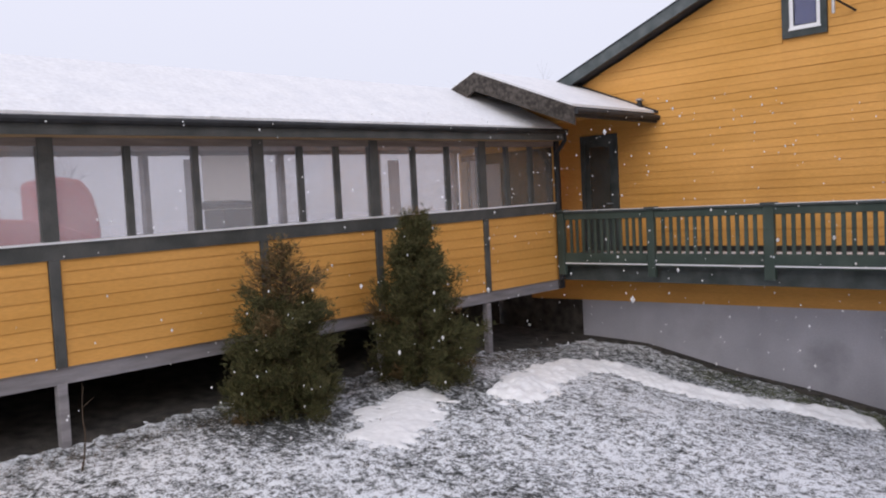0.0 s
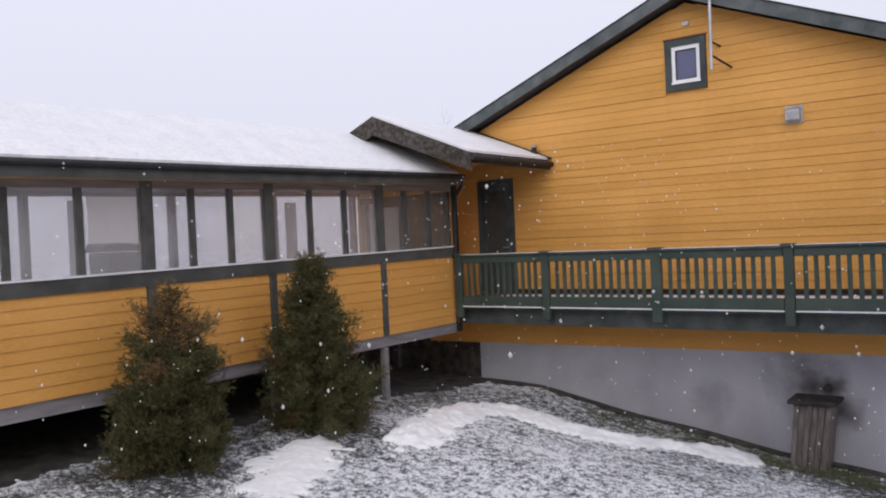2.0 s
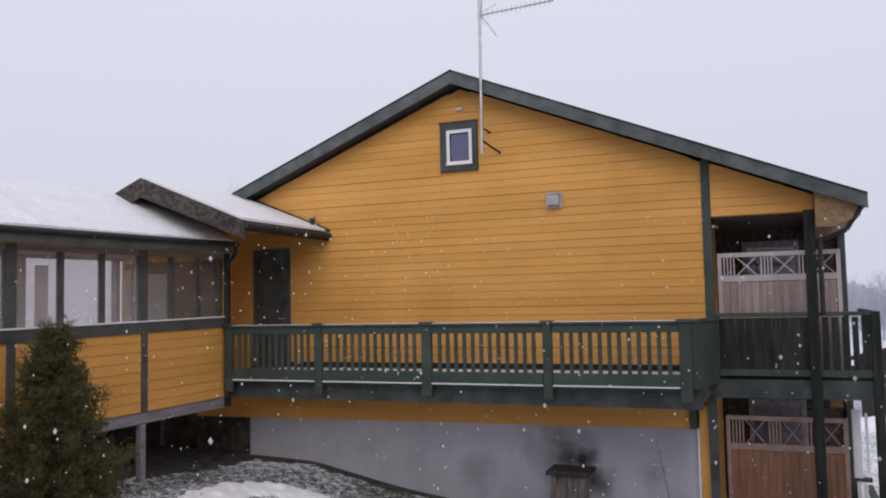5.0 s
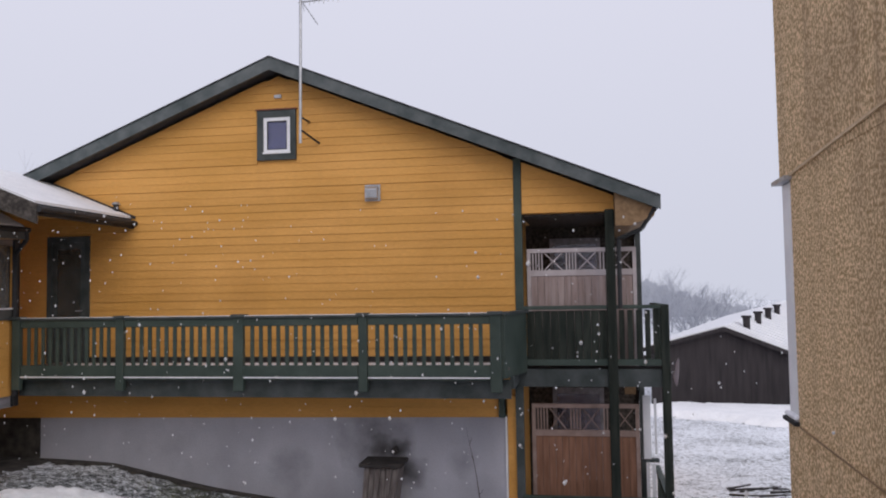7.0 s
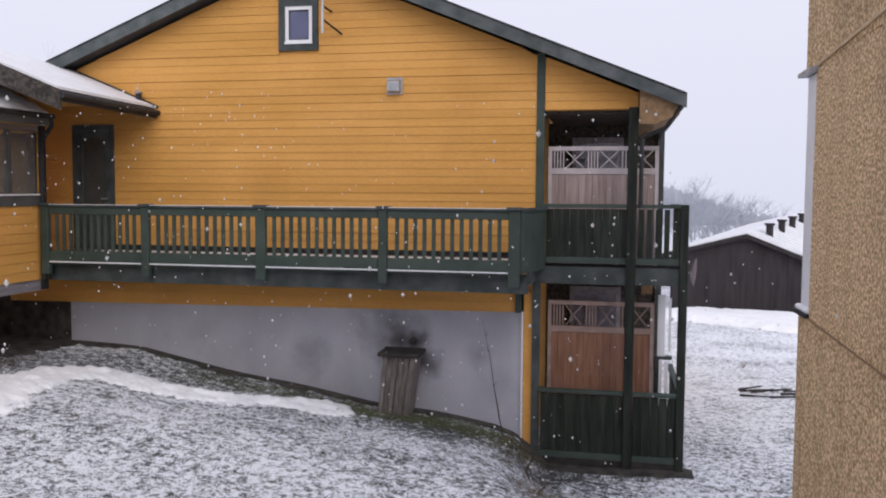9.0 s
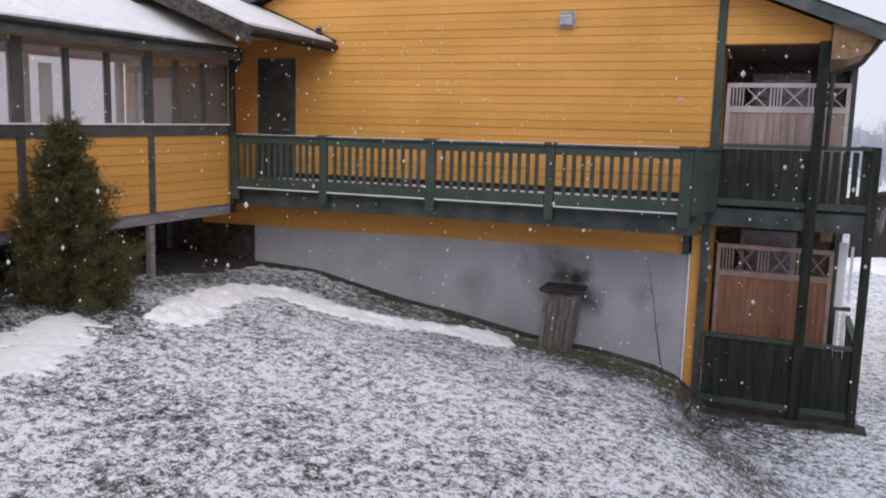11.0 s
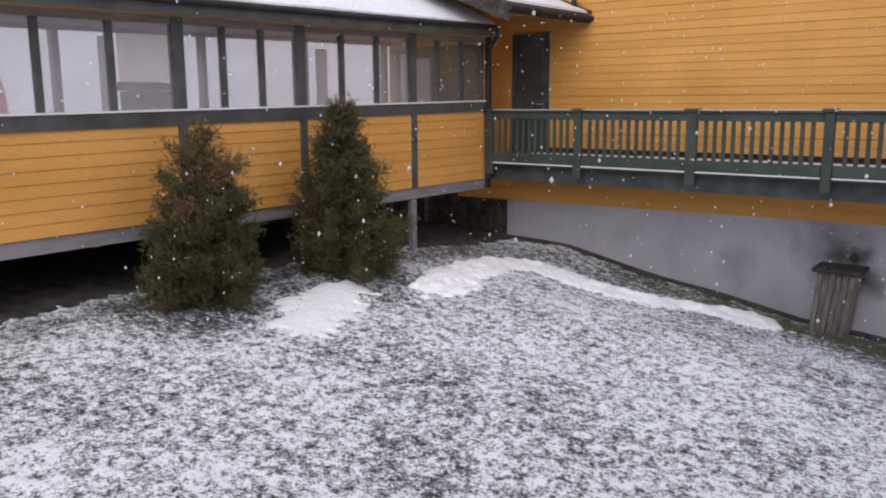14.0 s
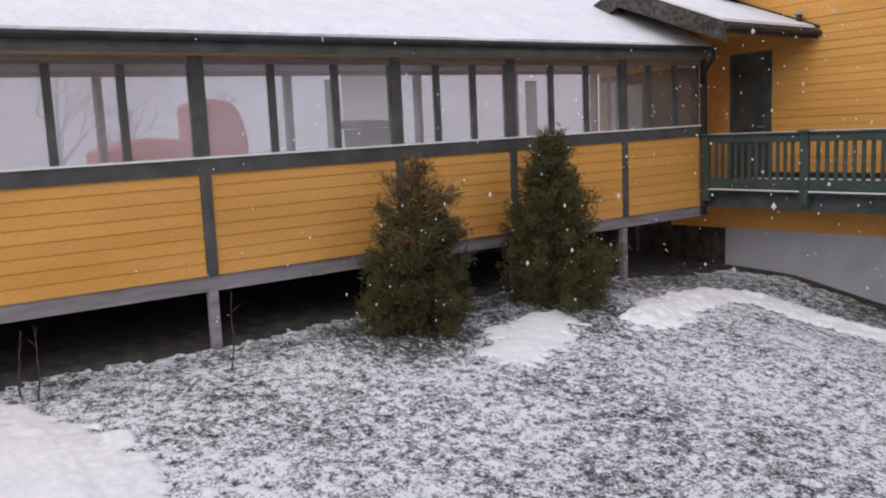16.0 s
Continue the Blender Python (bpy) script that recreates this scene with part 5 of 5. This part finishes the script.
def far_woods():
    """Bare winter trees as forked twigs, paled by haze in their colour."""
    rng = random.Random(5)
    verts, faces = [], []

    def limb(p, d, l, r, depth):
        q = p + d * l
        side = Vector((0.7, -0.7, 0)).normalized()
        s = d.cross(side).normalized() if abs(d.dot(side)) < 0.95 else Vector((0, 0, 1))
        w = d.cross(s).normalized()
        i = len(verts)
        for c, rr in ((p, r), (q, r * 0.6)):
            for a in range(3):
                verts.append(c + (s * math.cos(a * 2.094) + w * math.sin(a * 2.094)) * rr)
        for a in range(3):
            b = (a + 1) % 3
            faces.append((i + a, i + b, i + 3 + b, i + 3 + a))
        if depth:
            for _ in range(3):
                nd = (d + Vector((rng.gauss(0, 0.45), rng.gauss(0, 0.45), rng.gauss(0.1, 0.25)))).normalized()
                limb(p.lerp(q, rng.uniform(0.55, 1.0)), nd, l * rng.uniform(0.55, 0.8), r * 0.55, depth - 1)

    for k in range(170):
        ang = rng.uniform(-2, 30)
        dist = rng.uniform(95, 150)
        x, y = 9.5 + math.sin(radians(ang)) * dist, -14 + math.cos(radians(ang)) * dist
        big = 1.1 if ang < 9 else 0.7
        limb(Vector((x, y, -6)), Vector((rng.gauss(0, 0.05), rng.gauss(0, 0.05), 1)).normalized(), rng.uniform(3, 4.4) * big, 0.16, 4)
    me = bpy.data.meshes.new("far_woods")
    me.from_pydata([tuple(v) for v in verts], [], faces)
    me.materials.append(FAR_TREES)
    tagged(new("far_woods", me), "bare woods with distance haze put into their colour", "trees", kind="stuff")
    verts.clear()
    faces.clear()
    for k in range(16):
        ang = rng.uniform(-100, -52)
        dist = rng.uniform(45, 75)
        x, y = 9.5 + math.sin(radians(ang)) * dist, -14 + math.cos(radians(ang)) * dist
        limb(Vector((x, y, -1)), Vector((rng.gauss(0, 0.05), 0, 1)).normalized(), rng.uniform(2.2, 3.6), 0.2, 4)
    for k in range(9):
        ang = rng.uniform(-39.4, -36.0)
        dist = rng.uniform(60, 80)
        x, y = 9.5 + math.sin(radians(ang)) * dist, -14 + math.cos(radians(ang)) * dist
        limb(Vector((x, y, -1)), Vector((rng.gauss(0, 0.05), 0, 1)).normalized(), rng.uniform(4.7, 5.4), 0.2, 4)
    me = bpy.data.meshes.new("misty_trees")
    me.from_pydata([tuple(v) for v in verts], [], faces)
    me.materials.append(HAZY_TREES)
    tagged(new("misty_trees", me), "bare trees behind the gallery, haze put into their pale colour", "trees", kind="stuff")


far_woods()

bm = bmesh.new()
ring = []
for k in range(961):
    a = radians(-14 + k * 0.09375)
    d = 170
    x, y = 9.5 + math.sin(a) * d, -14 + math.cos(a) * d
    h = -1.2 + 5.5 * math.exp(-((math.degrees(a) - 3.5) / 5.0) ** 2) + 1.6 * noise.noise((k * 0.0225, 1.3, 0)) + 1.1 * noise.noise((k * 0.113, 4.3, 0)) + 1.0 * noise.noise((k * 0.37, 2.3, 0)) + 0.9 * noise.noise((k * 0.9, 6.3, 0))
    ring.append([bm.verts.new((x, y, -12)), bm.verts.new((x, y, h)), bm.verts.new((x * 1.1, y * 1.1, -12))])
for p, q in zip(ring[:-1], ring[1:]):
    bm.faces.new((p[0], q[0], q[1], p[1]))
    bm.faces.new((p[1], q[1], q[2], p[2]))
tagged(part("backdrop", bm, FAR_TREES, None), "wooded hills beyond the yard, haze put into their colour", "backdrop", kind="structure")


# ---- grass tips through the snow ----
def grass():
    rng = random.Random(77)
    verts, faces = [], []
    for _ in range(13000):
        x, y = rng.uniform(-0.4, 11.0), rng.uniform(-13.5, -0.1)
        if math.hypot(x - 9.5, y + 14) < 3 or (x < 0.1 and y < -1.2):
            continue
        if noise.noise((x * 2.0, y * 2.0, 5)) < rng.uniform(-0.5, 0.3):
            continue
        z = ground_z(x, y) - 0.01
        lean = rng.uniform(0, 6.283)
        for _b in range(7):
            a = lean + rng.gauss(0, 0.7)
            l = rng.uniform(0.02, 0.06)
            px, py = x + rng.gauss(0, 0.018), y + rng.gauss(0, 0.018)
            dx, dy = math.cos(a), math.sin(a)
            w = 0.0045
            i = len(verts)
            verts += [(px - dy * w, py + dx * w, z), (px + dy * w, py - dx * w, z), (px + dx * l * 0.8, py + dy * l * 0.8, z + l * 0.5)]
            faces.append((i, i + 1, i + 2))
    me = bpy.data.meshes.new("grass")
    me.from_pydata(verts, [], faces)
    me.materials.append(GRASS)
    tagged(new("grass", me), "flattened winter grass tips poking through snow", "grass", kind="stuff")


def tufts(name, spots, count, height, mat, label):
    """Longer dead grass where the ground breaks: (x, y, spread) each."""
    rng = random.Random(len(name) + count)
    verts, faces = [], []
    for _ in range(count):
        cx, cy, sp = spots[rng.randrange(len(spots))]
        x, y = cx + rng.gauss(0, sp), min(-0.06, cy + rng.gauss(0, sp))
        z = ground_z(x, y) - 0.01
        for _b in range(4):
            a = rng.uniform(0, 6.283)
            l = rng.uniform(0.4, 1.2) * height
            dx, dy = math.cos(a), math.sin(a)
            px, py, w = x + rng.gauss(0, 0.02), y + rng.gauss(0, 0.02), 0.0022
            up = rng.uniform(0.35, 0.8)
            i = len(verts)
            for u, rise, ww in ((0, 0, 1.0), (0.45, up * 0.75, 0.8)):
                cx2, cy2, cz2 = px + dx * l * u, py + dy * l * u, z + l * rise
                verts += [(cx2 - dy * w * ww, cy2 + dx * w * ww, cz2), (cx2 + dy * w * ww, cy2 - dx * w * ww, cz2)]
            verts.append((px + dx * l, py + dy * l, z + l * up * 0.8))
            faces += [(i, i + 1, i + 3, i + 2), (i + 2, i + 3, i + 4)]
    me = bpy.data.meshes.new(name)
    me.from_pydata(verts, [], faces)
    me.materials.append(mat)
    tagged(new(name, me), label, "grass", kind="stuff")


grass()
tufts("dead_grass", [(8.1 + 0.24 * k, -1.0 - 0.85 * k, 0.3) for k in range(7)] + [(8.25, -0.6, 0.15)], 800, 0.13, DEAD_GRASS, "brown dead grass along the lawn's broken edge")
tufts("green_grass", [(5.4 + 0.3 * k, -0.62 - 0.06 * (k % 3), 0.22) for k in range(10)] + [(2.5 + 0.6 * k, -0.7, 0.3) for k in range(5)], 3600, 0.065, GREEN_GRASS, "green unfrozen grass at the foot of the foundation")
tufts("edge_grass", [(0.35, -1.6 - 0.45 * k, 0.2) for k in range(26)], 2200, 0.06, DEAD_GRASS, "dull grass along the gallery's drip line")


def snowfall():
    """Loose flakes in the air, thickest between the lawn and the house."""
    rng = random.Random(31)
    verts, faces = [], []
    for _ in range(1100):
        x, y, z = rng.uniform(0.6, 12), rng.uniform(-11.5, -1.5), rng.uniform(-0.6, 4.2)
        if math.hypot(x - 9.5, y + 14) < 3.2 or (x > 10.8 and y < -7):
            continue
        if z > 2.35 + 0.13 * math.hypot(x - 9.5, y + 14):
            continue
        if z > 2.2 and x - 9.4 > 0.09 * (y + 14):
            continue
        r = rng.uniform(0.005, 0.012)
        i = len(verts)
        verts += [(x + r, y, z), (x - r, y, z), (x, y + r, z), (x, y - r, z), (x, y, z + r * 1.3), (x, y, z - r * 1.3)]
        faces += [(i + a, i + b, i + c) for a, b, c in ((0, 2, 4), (2, 1, 4), (1, 3, 4), (3, 0, 4), (2, 0, 5), (1, 2, 5), (3, 1, 5), (0, 3, 5))]
    me = bpy.data.meshes.new("falling_snow")
    me.from_pydata(verts, [], faces)
    me.materials.append(FLAKE)
    for p in me.polygons:
        p.use_smooth = True
    tagged(new("falling_snow", me), "loose white snowflakes falling through the air", "snow", kind="stuff")


snowfall()

# ---- the weatherboards, last ----
gable_boards()
gallery_boards()
